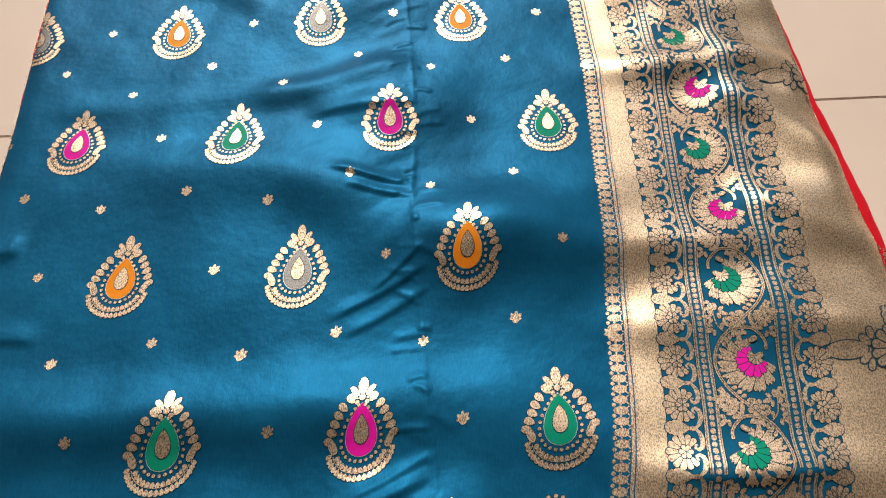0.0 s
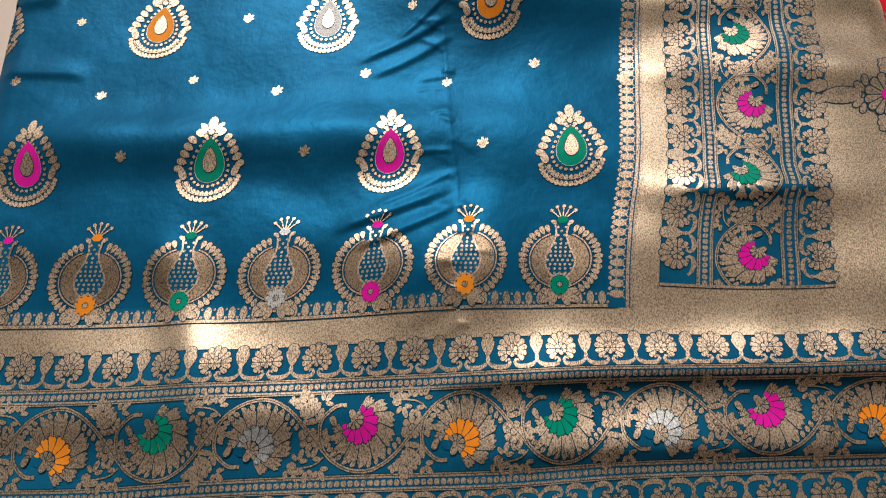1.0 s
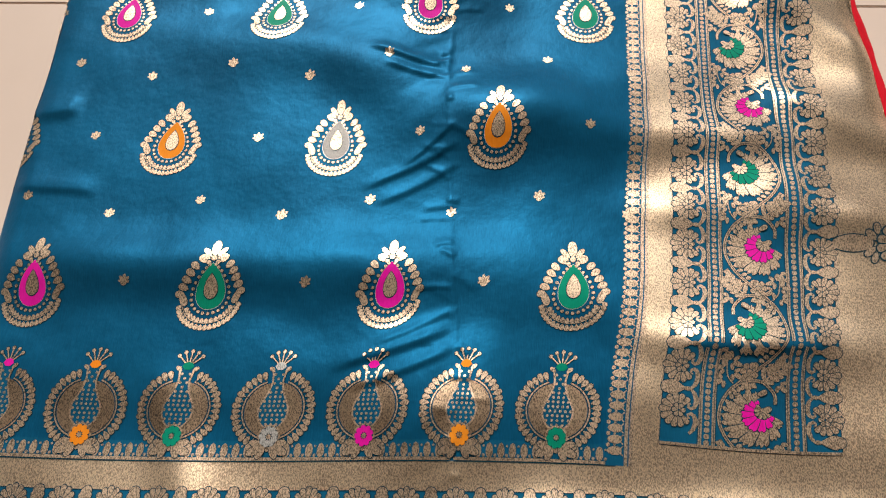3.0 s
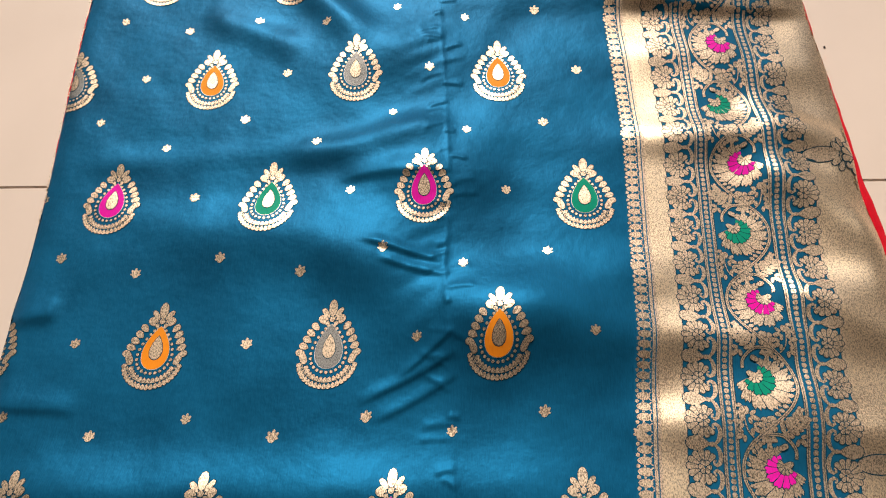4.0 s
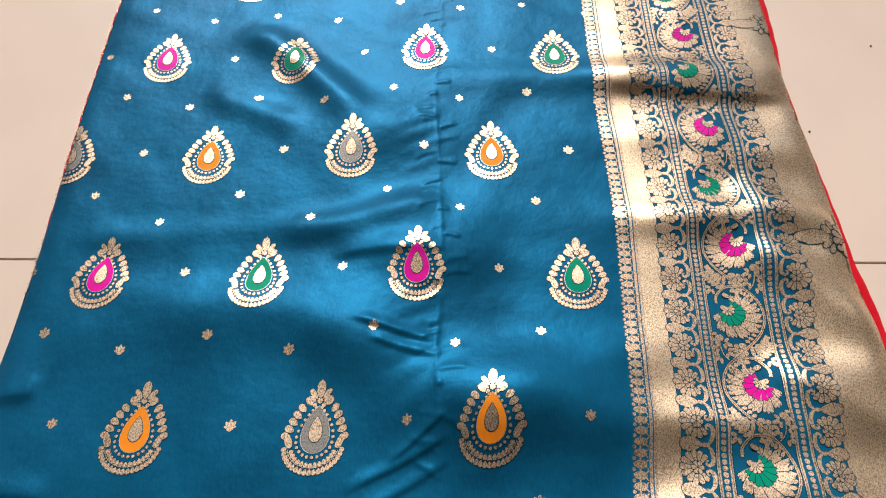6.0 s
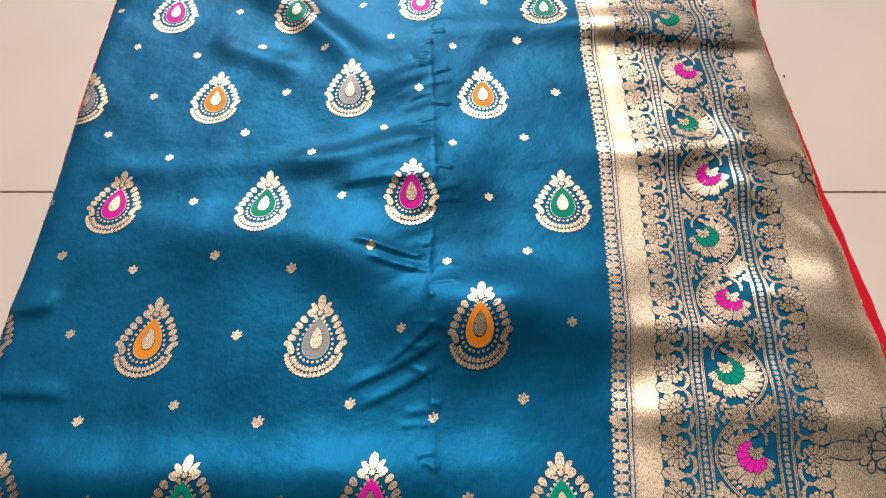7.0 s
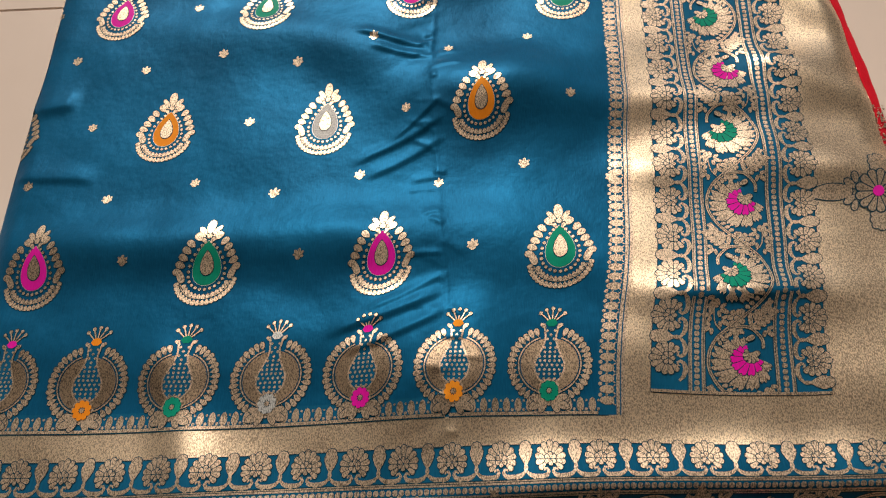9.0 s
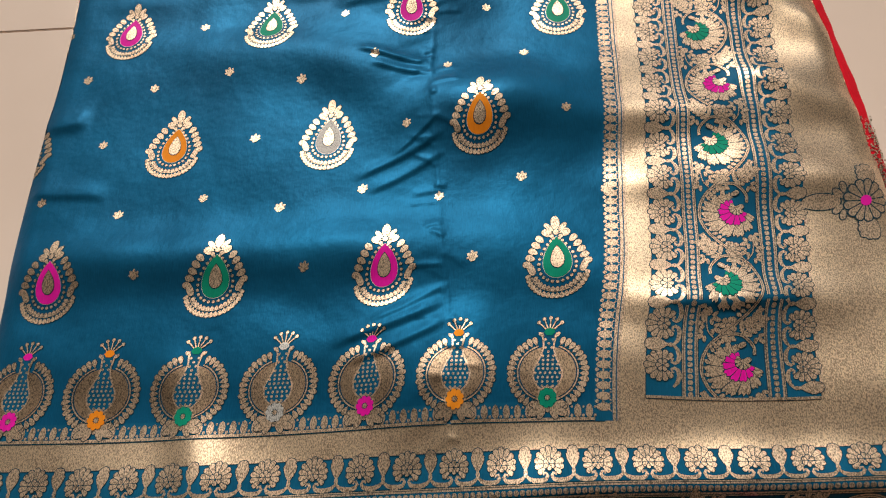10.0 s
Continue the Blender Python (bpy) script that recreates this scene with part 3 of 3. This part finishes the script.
def peacock_bulb(u, v, colour):
    """A round feathered bulb with a beaded pear, a crown of spikes and a flower at its foot."""
    g = Pair((u, v), 0, 0.95)
    cy = 0.0275
    for i in range(37):
        a = 90 + 22 + i * (316 / 36)
        g.petal(0.0358 * math.cos(radians(a)), cy + 0.0322 * math.sin(radians(a)), a, 0.0112 if i % 2 else 0.0102, 0.0061, 0.66, 8)
    g.ribbon(arc(0, cy, 0.0340, 110, 430, 44, 0.0305), 0.0016)
    spine = [(0, 0.008 + 0.064 * i / 36) for i in range(37)]
    wide = []
    for i in range(37):
        q = i / 36
        body = 0.0335 * math.sqrt(max(0.0, 1 - ((q - 0.28) / 0.29) ** 2))
        neck = 0.0220 * math.exp(-((q - 0.28) / 0.27) ** 2) + 0.0115 * (1 + 0.5 * max(0, (q - 0.78) / 0.22))
        wide.append(max(0.004, body if q < 0.28 else neck))
    rim = Weave((u, v), 0, 0.95)
    for s in (-1, 1):
        rim.ribbon([(s * (0.5 * w - 0.0004), p[1]) for p, w in zip(spine, wide)], 0.0020, L3)
        rim.petal(s * 0.0055, 0.067, 90 - s * 52, 0.0085, 0.0044, L3, 0.6, 8)
    for i in range(12):
        y = 0.0125 + i * 0.0047
        half = 0.5 * np.interp(y, [p[1] for p in spine], wide) - 0.0028
        m = max(1, int(half / 0.0024))
        for q in range(m + 1):
            x = -half + 2 * half * (q + (0.0 if i % 2 else 0.5)) / m
            if abs(x) <= half:
                rim.disc(x, y, 0.00165, L3, 6)
    # crown of spikes
    for a in (90, 66, 114, 42, 138):
        x, y = 0.004 * math.cos(radians(a)), 0.073 + 0.003 * math.sin(radians(a))
        ex, ey = x + 0.0135 * math.cos(radians(a)), y + 0.0135 * math.sin(radians(a))
        g.ribbon([(x, y), (ex, ey)], 0.0014)
        g.disc(ex, ey, 0.0022, 7)
    # foot leaves
    f = Pair((u, v), 0, 0.95, lift=L4)
    for s in (-1, 1):
        for a, n, w in ((-22, 0.021, 0.0085), (14, 0.018, 0.0075), (-58, 0.0145, 0.0075)):
            f.petal(s * 0.003, -0.0095, a if s > 0 else 180 - a, n, w, 0.55)
    bulb = g.link("feathered_bulb", "gold feathered bulb motif with a " + colour + " flower")
    rim.link("pear_rim", GOLD_FINE, bulb, "gold rim and beads of the pear")
    t = Weave((u, v), 0, 0.95)
    t.disc(0, cy, 0.0318, L1, 48, 0.0285, 12)
    t.link("bulb_body", GOLD_BODY, bulb, "dull gold bulb body with shade in its colour")
    t = Weave((u, v), 0, 0.95)
    t.ribbon(spine, wide, L2, 12)
    t.link("pear", TEAL_DEEP, bulb, "teal beaded pear")
    leaves = f.gold.link("foot_leaves", GOLD_FINE, bulb)
    f.dark.link("thread_outline", OUTLINE, leaves)
    t = Weave((u, v), 0, 0.95)
    for i in range(10):
        t.disc(0.0095 * math.cos(i * 0.628), 0.0095 * math.sin(i * 0.628), 0.0032, L4 + 0.0002, 8)
    t.disc(0, 0, 0.0108, L4 + 0.0002, 14, None, 2)
    t.link("flower_edge", GOLD_FINE, bulb, "gold scalloped rim")
    t = Weave((u, v), 0, 0.95)
    t.disc(0, 0, 0.0104, L4 + 0.0004, 14, None, 2)
    t.link("flower_ground", OUTLINE, bulb)
    t = Weave((u, v), 0, 0.95)
    bloom(t, 0, 0, 0.0108, 9, L4 + 0.0006, 0.0026, 0.0063)
    t.link("flower", THREADS[colour], bulb, colour + " flower")
    t = Weave((u, v), 0, 0.95)
    t.disc(0, 0, 0.0026, L4 + 0.0006, 8)
    t.link("flower_heart", GOLD_FINE, bulb, "gold flower heart")
    t = Weave((u, v), 0, 0.95)
    t.poly([(0.0065, 0.0725), (0.004, 0.0765), (0, 0.0775), (-0.004, 0.0765), (-0.0065, 0.0725), (-0.003, 0.0690), (0.003, 0.0690)], L4)
    t.link("crown_bead", THREADS[colour], bulb, colour + " crown bead")


CYCLE = ("silver", "pink", "orange", "green")
for j in range(-4, 4):
    peacock_bulb(0.1 * j, 0.356, CYCLE[j % 4])


# strip of buds under the bulbs, and the chain beside the field
def buds():
    for j in range(-4, 4):
        g = Weave()
        for q in range(6):
            u = 0.1 * j + 0.0200 + q * 0.0120
            if u > C0 - 0.004:
                continue
            g.petal(u, 0.3365, 90, 0.0135, 0.0078, L1, 0.42, 10)
            g.disc(u + 0.0060, 0.3385, 0.0017, L1, 6)
            g.disc(u + 0.0060, 0.3470, 0.0013, L1, 6)
        tagged(g.link("bud_trim", GOLD_FINE, saree, "row of small gold buds"), kind="stuff")
    g = Weave()
    g.ribbon([(-0.43 + i * 0.01, 0.3350) for i in range(79)], 0.0030, L1)
    g.link("gold_line", GOLD_FINE, saree)
    g = Weave()
    g.ribbon([(-0.43 + i * 0.01, 0.3326) for i in range(80)], 0.0009, L1)
    g.link("dark_line", OUTLINE, saree)


def chain():
    for b in range(15):
        g = Weave()
        for i in range(9):
            v = 0.347 + b * 0.0972 + i * 0.0108
            if v > 1.76:
                continue
            g.petal(C0 + 0.0170, v, 180, 0.0150, 0.0086, L1, 0.42, 10)
            g.disc(C0 + 0.0030, v + 0.0054, 0.0021, L1, 7)
            g.disc(C0 + 0.0095, v + 0.0054, 0.0013, L1, 6)
            g.ribbon(arc(C0 + 0.0205, v, 0.0052, 118, 242, 6), 0.0013, L1)
        tagged(g.link("chain_trim", GOLD_FINE, saree, "stretch of gold chain weave"), kind="stuff")
    g = Weave()
    for u, w in ((C0 + 0.0208, 0.0034), (C0 + 0.0255, 0.0036)):
        g.ribbon([(u, R1 + i * 0.01) for i in range(144)], w, L1)
    g.link("gold_line", GOLD_FINE, saree)


buds()
chain()


def beads(a, b, vertical, start, stop):
    mid, half = 0.5 * (a + b), 0.5 * abs(b - a)
    put = (lambda s, n: (mid + n, s)) if vertical else (lambda s, n: (s, mid + n))
    n = int((stop - start) / 0.0064)
    for block in range(0, n, 60):
        g = Weave()
        for i in range(block, min(n, block + 60)):
            x, y = put(start + (i + 0.5) * 0.0064, 0)
            g.poly([(x + 0.0026 * sx, y + 0.0026 * sy) for sx, sy in ((1, 0.5), (0.5, 1), (-0.5, 1), (-1, 0.5), (-1, -0.5), (-0.5, -1), (0.5, -1), (1, -0.5))], L1)
        tagged(g.link("bead_trim", GOLD_FINE, saree, "row of square gold beads"), kind="stuff")
    g, d = Weave(), Weave()
    m = int((stop - start) / 0.008)
    for off in (-1, 1):
        g.ribbon([put(start + (stop - start) * i / m, off * (half - 0.0012)) for i in range(m + 1)], 0.0034, L1)
        d.ribbon([put(start + (stop - start) * i / m, off * (half + 0.0011)) for i in range(m + 1)], 0.0008, L1)
        d.ribbon([put(start + (stop - start) * i / m, off * (half - 0.0008)) for i in range(m + 1)], 0.0005, L2)
    g.link("gold_line", GOLD_FINE, saree)
    d.link("dark_line", OUTLINE, saree)


def fan_flower(o, a, k, half):
    """A fan palmette on two volutes, with a bud in the gap to the next; its head points along its own y."""
    g = Pair(o, a, k)
    cy = 0.0185
    core = Pair(o, a, k, lift=L4)
    for i in range(11):
        g.sector(0, cy, 90 + (i - 5) * 25.5, 12.75, 0.0040, 0.0172 - 0.0024 * abs(i - 5) / 5)
    ringed_bloom(core, 0, cy, 0.0062, 6, 0.0008, 30)
    for s in (-1, 1):
        # volute: from the meeting point under the bud, in below the flower and up into a curl
        path = [(s * half, 0.0085), (s * (half - 0.004), 0.0050), (s * (half - 0.009), 0.0032), (s * 0.0085, 0.0030), (s * 0.0040, 0.0045),
                (s * 0.0022, 0.0075), (s * 0.0035, 0.0100), (s * 0.0062, 0.0098), (s * 0.0066, 0.0078)]
        g.gold.ribbon(path, [0.0022, 0.0036, 0.0046, 0.0046, 0.0038, 0.0032, 0.0026, 0.0022, 0.0012], L1)
    # bud in the gap: a wedge with three round lobes
    g.petal(half, 0.0110, 90, 0.0246, 0.0118, 0.74)
    for s in (-1, 1):
        g.petal(half + s * 0.0006, 0.0130, 90 - s * 17, 0.0170, 0.0050, 0.70, 8)
    g.gold.petal(half, 0.0070, 90, 0.0080, 0.0042, L2, 0.5, 8)
    flower = g.link("fan_flower", "gold zari fan flower on scrolls, outlined dark")
    if flower:
        core.gold.link("flower_core", GOLD_FINE, flower)
        core.dark.link("thread_outline", OUTLINE, flower)


def flower_band(line, vertical, outward, start, stop, step, k):
    n = int(round((stop - start) / step))
    for i in range(n + 1):
        s = start + i * step
        if vertical:
            fan_flower((line, s), -90 if outward > 0 else 90, k, 0.5 * step / k)
        else:
            fan_flower((s, line), 0 if outward > 0 else 180, k, 0.5 * step / k)


HUB = (-0.006, -0.0112)


def shell_petal(g, t0, t1, r_in, r_out, lift, twist=10.0, teeth=2):
    """One broad petal with a serrated end, between two bearings from the hub."""
    def at(t, r):
        t = t + twist * (r - r_in) / 0.02
        return HUB[0] + r * math.cos(radians(t)), HUB[1] + r * math.sin(radians(t))
    pts = [at(t0, r_in), at(t0, 0.5 * (r_in + r_out)), at(t0, r_out * 0.94)]
    n = 2 * teeth + 1
    for i in range(1, n + 1):
        q = i / (n + 1)
        pts.append(at(t0 + (t1 - t0) * q, r_out * ((1.0 + 0.05 * math.sin(math.pi * q)) if i % 2 else 0.95)))
    pts += [at(t1, r_out * 0.94), at(t1, 0.5 * (r_in + r_out)), at(t1, r_in)]
    g.poly(pts, lift, 2)


def swell_of(q, low, high):
    return low + high * max(0.0, math.sin(math.pi * min(1.0, q) ** 1.25))


def smooth_line(pts, n=4):
    """A rounded line through the points."""
    out = []
    for i in range(len(pts) - 1):
        p0, p1, p2, p3 = pts[max(0, i - 1)], pts[i], pts[i + 1], pts[min(len(pts) - 1, i + 2)]
        for q in range(n):
            t = q / n
            out.append(tuple(0.5 * (2 * p1[c] + (p2[c] - p0[c]) * t + (2 * p0[c] - 5 * p1[c] + 4 * p2[c] - p3[c]) * t * t + (3 * p1[c] - p0[c] - 3 * p2[c] + p3[c]) * t ** 3) for c in (0, 1)))
    return out + [pts[-1]]


def tri_leaf(g, x, y, a, n=0.0112):
    for q in (-58, 58, 0):
        g.petal(x + 0.0018 * math.cos(radians(a + q)), y + 0.0018 * math.sin(radians(a + q)), a + q, n if q == 0 else 0.72 * n, 0.0056 if q == 0 else 0.0046, 0.45, 8)


VINE = smooth_line([(-0.0150, -0.0250), (-0.0240, -0.0248), (-0.0325, -0.0190), (-0.0390, -0.0100), (-0.0390, 0.0043), (-0.0345, 0.0150), (-0.0255, 0.0240), (-0.0100, 0.0315),
                    (0.0077, 0.0325), (0.0235, 0.0260), (0.0350, 0.0170), (0.0440, 0.0070), (0.0560, -0.0070), (0.0640, -0.0160), (0.0745, -0.0240)])


def paisley(o, a, k, flip_y, colour):
    """A shell of serrated petals round a coloured crescent, ringed by the vine that runs on to the next."""
    g = Pair(o, a, k, 1, flip_y)
    gap = 0.9
    for i in range(10):
        t0 = 168 - i * 24.2
        q = (i + 0.5) / 10
        shell_petal(g.gold, t0 - gap, t0 - 24.2 + gap, 0.0085, swell_of(q, 0.0205, 0.0205), L2)
        shell_petal(g.dark, t0 + 1, t0 - 25.2, 0.0080, swell_of(q, 0.0205, 0.0205) + 0.0007, L1)
    # the vine and the seeds along its inner side
    g.gold.ribbon(VINE, 0.0034, L2)
    g.dark.ribbon(VINE, 0.0046, L1)
    g.dark.ribbon(VINE[4:-4], 0.0005, L3)
    for i in range(14, 46, 2):
        (x0, y0), (x1, y1) = VINE[i - 1], VINE[i + 1]
        b = math.degrees(math.atan2(y1 - y0, x1 - x0))
        x, y = VINE[i]
        g.petal(x + 0.0022 * math.sin(radians(b)), y - 0.0022 * math.cos(radians(b)), b - 62, 0.0070, 0.0046, 0.6, 8)
    # heart of the shell: a small fan and two leaves
    top = Pair(o, a, k, 1, flip_y, lift=L4 + 0.0002)
    for i in range(6):
        t = -50 + i * 36
        top.sector(HUB[0] - 0.001, HUB[1] - 0.001, t, 18, 0.0016, 0.0092)
    top.disc(HUB[0] - 0.002, HUB[1] - 0.001, 0.0022)
    top.petal(-0.0110, -0.0210, 60, 0.0105, 0.0068, 0.5)
    top.petal(-0.0290, -0.0160, 62, 0.0110, 0.0060, 0.4)
    scroll = g.link("paisley_scroll", "gold paisley shell with a " + colour + " crescent, on a vine")
    if scroll is None:
        return
    top.gold.link("shell_heart", GOLD_FINE, scroll, "gold heart petal", "heart_petal", True)
    top.dark.link("thread_outline", OUTLINE, scroll)
    gapes = Weave(o, a, k, 1, flip_y)
    gapes.disc(HUB[0] - 0.0075, HUB[1] + 0.0010, 0.0078, L3, 12, 0.0068, 2)
    gapes.link("shell_gape", TEAL_DEEP, scroll)
    d, c = Weave(o, a, k, 1, flip_y), Weave(o, a, k, 1, flip_y)
    for i in range(9):
        t0 = 164 - i * 26
        shell_petal(c, t0 - 1.6, t0 - 24.4, 0.0085, swell_of((i + 0.5) / 9, 0.0120, 0.0110), L4, 10.0, 1)
        shell_petal(d, t0 + 1.0, t0 - 27.0, 0.0078, swell_of((i + 0.5) / 9, 0.0120, 0.0110) + 0.0007, L3, 10.0, 1)
    d.link("thread_outline", OUTLINE, scroll)
    c.link("crescent", THREADS[colour], scroll, colour + " woven crescent petal", "crescent_petal", True)


def leaf_spray(o, a, k, flip_y):
    """The leafy link between two shells: a rosette, a twig of paired leaves and loose sprigs of three."""
    g = Pair(o, a, k, 1, flip_y, line=0.0005)
    ringed_bloom(g, 0.0500, -0.0035, 0.0105, 7, 0.0036, 10)
    g.disc(0.0500, -0.0035, 0.0030)
    twig = smooth_line([(0.0610, 0.0080), (0.0545, 0.0185), (0.0470, 0.0265), (0.0390, 0.0325)], 4)
    g.ribbon(twig, 0.0016)
    for i in range(2, len(twig), 2):
        x, y = twig[i]
        g.petal(x, y, 72, 0.0120, 0.0056, 0.5, 8)
        g.petal(x, y, 188, 0.0120, 0.0056, 0.5, 8)
    for x, y, t in ((0.0325, 0.0270, 40), (0.0280, -0.0290, -25), (0.0400, -0.0240, 70), (0.0480, -0.0300, -95), (0.0520, -0.0215, 60), (0.0600, -0.0300, -60),
                    (0.0340, -0.0335, 10), (0.0620, 0.0290, 45), (0.0420, 0.0140, 30), (0.0610, -0.0020, -10)):
        tri_leaf(g, x, y, t)
    g.ribbon(smooth_line([(0.0300, -0.0280), (0.0420, -0.0290), (0.0560, -0.0265), (0.0640, -0.0200)]), 0.0014)
    spray = g.link("leaf_spray", "gold leaf spray linking the shells")
    if spray:
        tagged(spray, kind="stuff")


def side_border():
    v0, v1 = 0.359, 1.76
    beads(C3, C4, True, v0, v1)
    beads(C5, C6, True, v0, v1)
    flower_band(C3, True, -1, 0.392, 1.72, 0.045, 1.10)
    flower_band(C6, True, 1, 0.392, 1.72, 0.045, 1.04)
    CUT[0] = 0.3575
    for i in range(16):
        v = 0.392 + 0.09 * i
        paisley((0.488, v), -90, 0.92, -1 if i % 2 == 0 else 1, "pink" if i % 2 == 0 else "green")
        leaf_spray((0.488, v), -90, 0.90, -1 if i % 2 == 0 else 1)
    CUT[0] = 0.0
    g = Weave()
    g.ribbon([(C2 + (C7 - C2) * i / 30, 0.3585) for i in range(31)], 0.003, L4)
    g.link("gold_line", GOLD_FINE, saree)
    for line in (C2, C7):
        d = Weave()
        d.ribbon([(line, 0.357 + i * 0.01) for i in range(141)], 0.0008, L1)
        d.link("dark_line", OUTLINE, saree)


def end_border():
    u0, u1 = -0.43, 0.72
    beads(R4, R3, False, u0, u1)
    beads(R6, R5, False, u0, u1)
    flower_band(R3, False, 1, -0.40, 0.70, 0.05, 1.0)
    flower_band(R6, False, -1, -0.40, 0.70, 0.05, 1.06)
    mid = 0.5 * (R4 + R5)
    for i in range(-4, 8):
        colour = CYCLE[i % 4]
        paisley((0.1 * i, mid), 0, 1.02, -1 if i % 2 else 1, colour)
        leaf_spray((0.1 * i, mid), 0, 1.0, -1 if i % 2 else 1)
    d = Weave()
    d.ribbon([(-0.43 + i * 0.01, R2) for i in range(116)], 0.0008, L1)
    d.link("dark_line", OUTLINE, saree)


side_border()
end_border()


def rosette(u, v):
    """A many-petalled flower with a pink heart, a pointed leaf and a scalloped fan on either side."""
    g = Pair((u, v), line=0.0012)
    for s in (-1, 1):
        for i in range(6):
            t = 100 + i * 19
            n = 0.0255 - 0.0022 * abs(i - 2)
            g.petal(0.012, s * 0.026, t if s > 0 else -t, n, 0.0105, 0.66)
        g.petal(-0.0240, s * 0.0035, 180 - s * 40, 0.0155, 0.0075, 0.6)
        g.petal(-0.0230, s * 0.0090, 180 - s * 72, 0.0130, 0.0072, 0.6)
    g.petal(-0.0270, 0, 180, 0.0430, 0.0185, 0.50, 16)
    flower = g.link("rosette", "gold rosette outlined in teal with pink heart", "petal")
    if flower is None:
        return
    t = Pair((u, v), line=0.0014, lift=L4)
    ringed_bloom(t, 0, 0, 0.0245, 13, 0.0050)
    blossom = t.gold.link("blossom", GOLD_FINE, flower, "gold blossom", "petal")
    t.dark.link("thread_outline", OUTLINE, blossom or flower)
    p = Weave((u, v))
    p.disc(0, 0, 0.0062, L4 + 0.0004, 12)
    p.link("heart", PINK, flower, "pink heart")


for v in (0.577, 0.937, 1.306, 1.67):
    rosette(0.640, v + 0.006)

# ---- the red lining that shows along the hems ----
ys = np.linspace(0.30, 1.76, 180)
wide_r = np.interp(ys, (0.3, 0.55, 0.62, 0.72, 0.88, 0.98, 1.08, 1.22, 1.32, 1.4, 1.8), (0.0, 0.002, 0.013, 0.017, 0.014, 0.007, 0.003, 0.004, 0.009, 0.010, 0.010))
wide_l = np.interp(ys, (0.3, 0.75, 0.9, 1.05, 1.8), (0.0, 0.0, 0.003, 0.0045, 0.0045))
lining = tagged(new("lining_cloth"), "red brocade lining cloth showing beneath the saree hems", "cloth")
for name, edge, wide, s in (("right_hem", right_edge(ys), wide_r, 1), ("left_hem", left_edge(ys), wide_l, -1)):
    wob = 0.0006 * np.sin(ys * 60) + 0.0004 * np.sin(ys * 143)
    V, F = [], []
    across = 8
    for i, y in enumerate(ys):
        for q in range(across + 1):
            r = q / across
            x = edge[i] - s * 0.03 + s * r * (0.03 + wide[i] + wob[i] * (wide[i] > 0.001))
            V.append((x, y, 0.0012 + 0.0022 * math.sin(math.pi * min(1, max(0, (r - 0.5) * 2))) * (wide[i] > 0.001)))
            if i and q:
                a = (i - 1) * (across + 1) + q - 1
                F.append((a, a + 1, a + across + 2, a + across + 1) if s > 0 else (a + 1, a, a + across + 1, a + across + 2))
    link_mesh("hem", V, F, RED, lining, "bright red cloth edge", True)
fleck = random.Random(9)
V, F = [], []
for i in range(520):
    side = fleck.random() < 0.45
    y = fleck.uniform(0.60, 0.70) if side else fleck.uniform(0.86, 1.7)
    e = float(np.interp(y, ys, right_edge(ys) if side else left_edge(ys)))
    w = float(np.interp(y, ys, wide_r if side else wide_l))
    x = e + (1 if side else -1) * fleck.uniform(0.0, w)
    r, n = fleck.uniform(0.0007, 0.0016), len(V)
    for q in range(5):
        V.append((x + r * math.cos(q * 1.257), y + r * math.sin(q * 1.257), 0.0042))
    F.append((n, n + 1, n + 2, n + 3, n + 4))
tagged(link_mesh("fleck_trim", V, F, GOLD_FINE, lining, "gold flecks woven into the red hem"), kind="stuff")

# ---- crumbs on the floor ----


def crumb(x, y, r, seed):
    bm = bmesh.new()
    bmesh.ops.create_icosphere(bm, subdivisions=2, radius=r)
    for v in bm.verts:
        v.co *= 1 + 0.35 * noise.noise(v.co * 900 + Vector((seed, 0, 0)))
        v.co.z = v.co.z * 0.6 + r * 0.55
    me = bpy.data.meshes.new("crumb")
    bm.to_mesh(me)
    bm.free()
    me.materials.append(CRUMB)
    ob = new("crumb", me)
    ob.location = (x, y, 0)
    tagged(ob, "tiny dark crumb lying on the tile floor", "crumb", "crumbs on the floor")


crumb(0.647, 1.122, 0.0016, 0)
crumb(0.783, 1.290, 0.0014, 1)

# ---- floor tiles ----
T, GAP = 0.6, 0.0022
bm = bmesh.new()
bmesh.ops.create_cube(bm, size=1)
for v in bm.verts:
    v.co = (v.co.x * (T - GAP), v.co.y * (T - GAP), v.co.z * 0.008 - 0.004)
bmesh.ops.bevel(bm, geom=[e for e in bm.edges if all(v.co.z > -0.001 for v in e.verts)], offset=0.0009, segments=2, affect="EDGES")
tile_mesh = bpy.data.meshes.new("tile")
bm.to_mesh(tile_mesh)
bm.free()
tile_mesh.materials.append(TILE)
for i in range(-4, 5):
    for j in range(-5, 5):
        x, y = -0.1 + T * (i + 0.5), 0.913 + T * (j + 0.5)
        if X0 < x < X1 and Y0 < y < Y1:
            ob = new("tile", tile_mesh)
            ob.location = (x, y, 0)
            ob.parent = floor
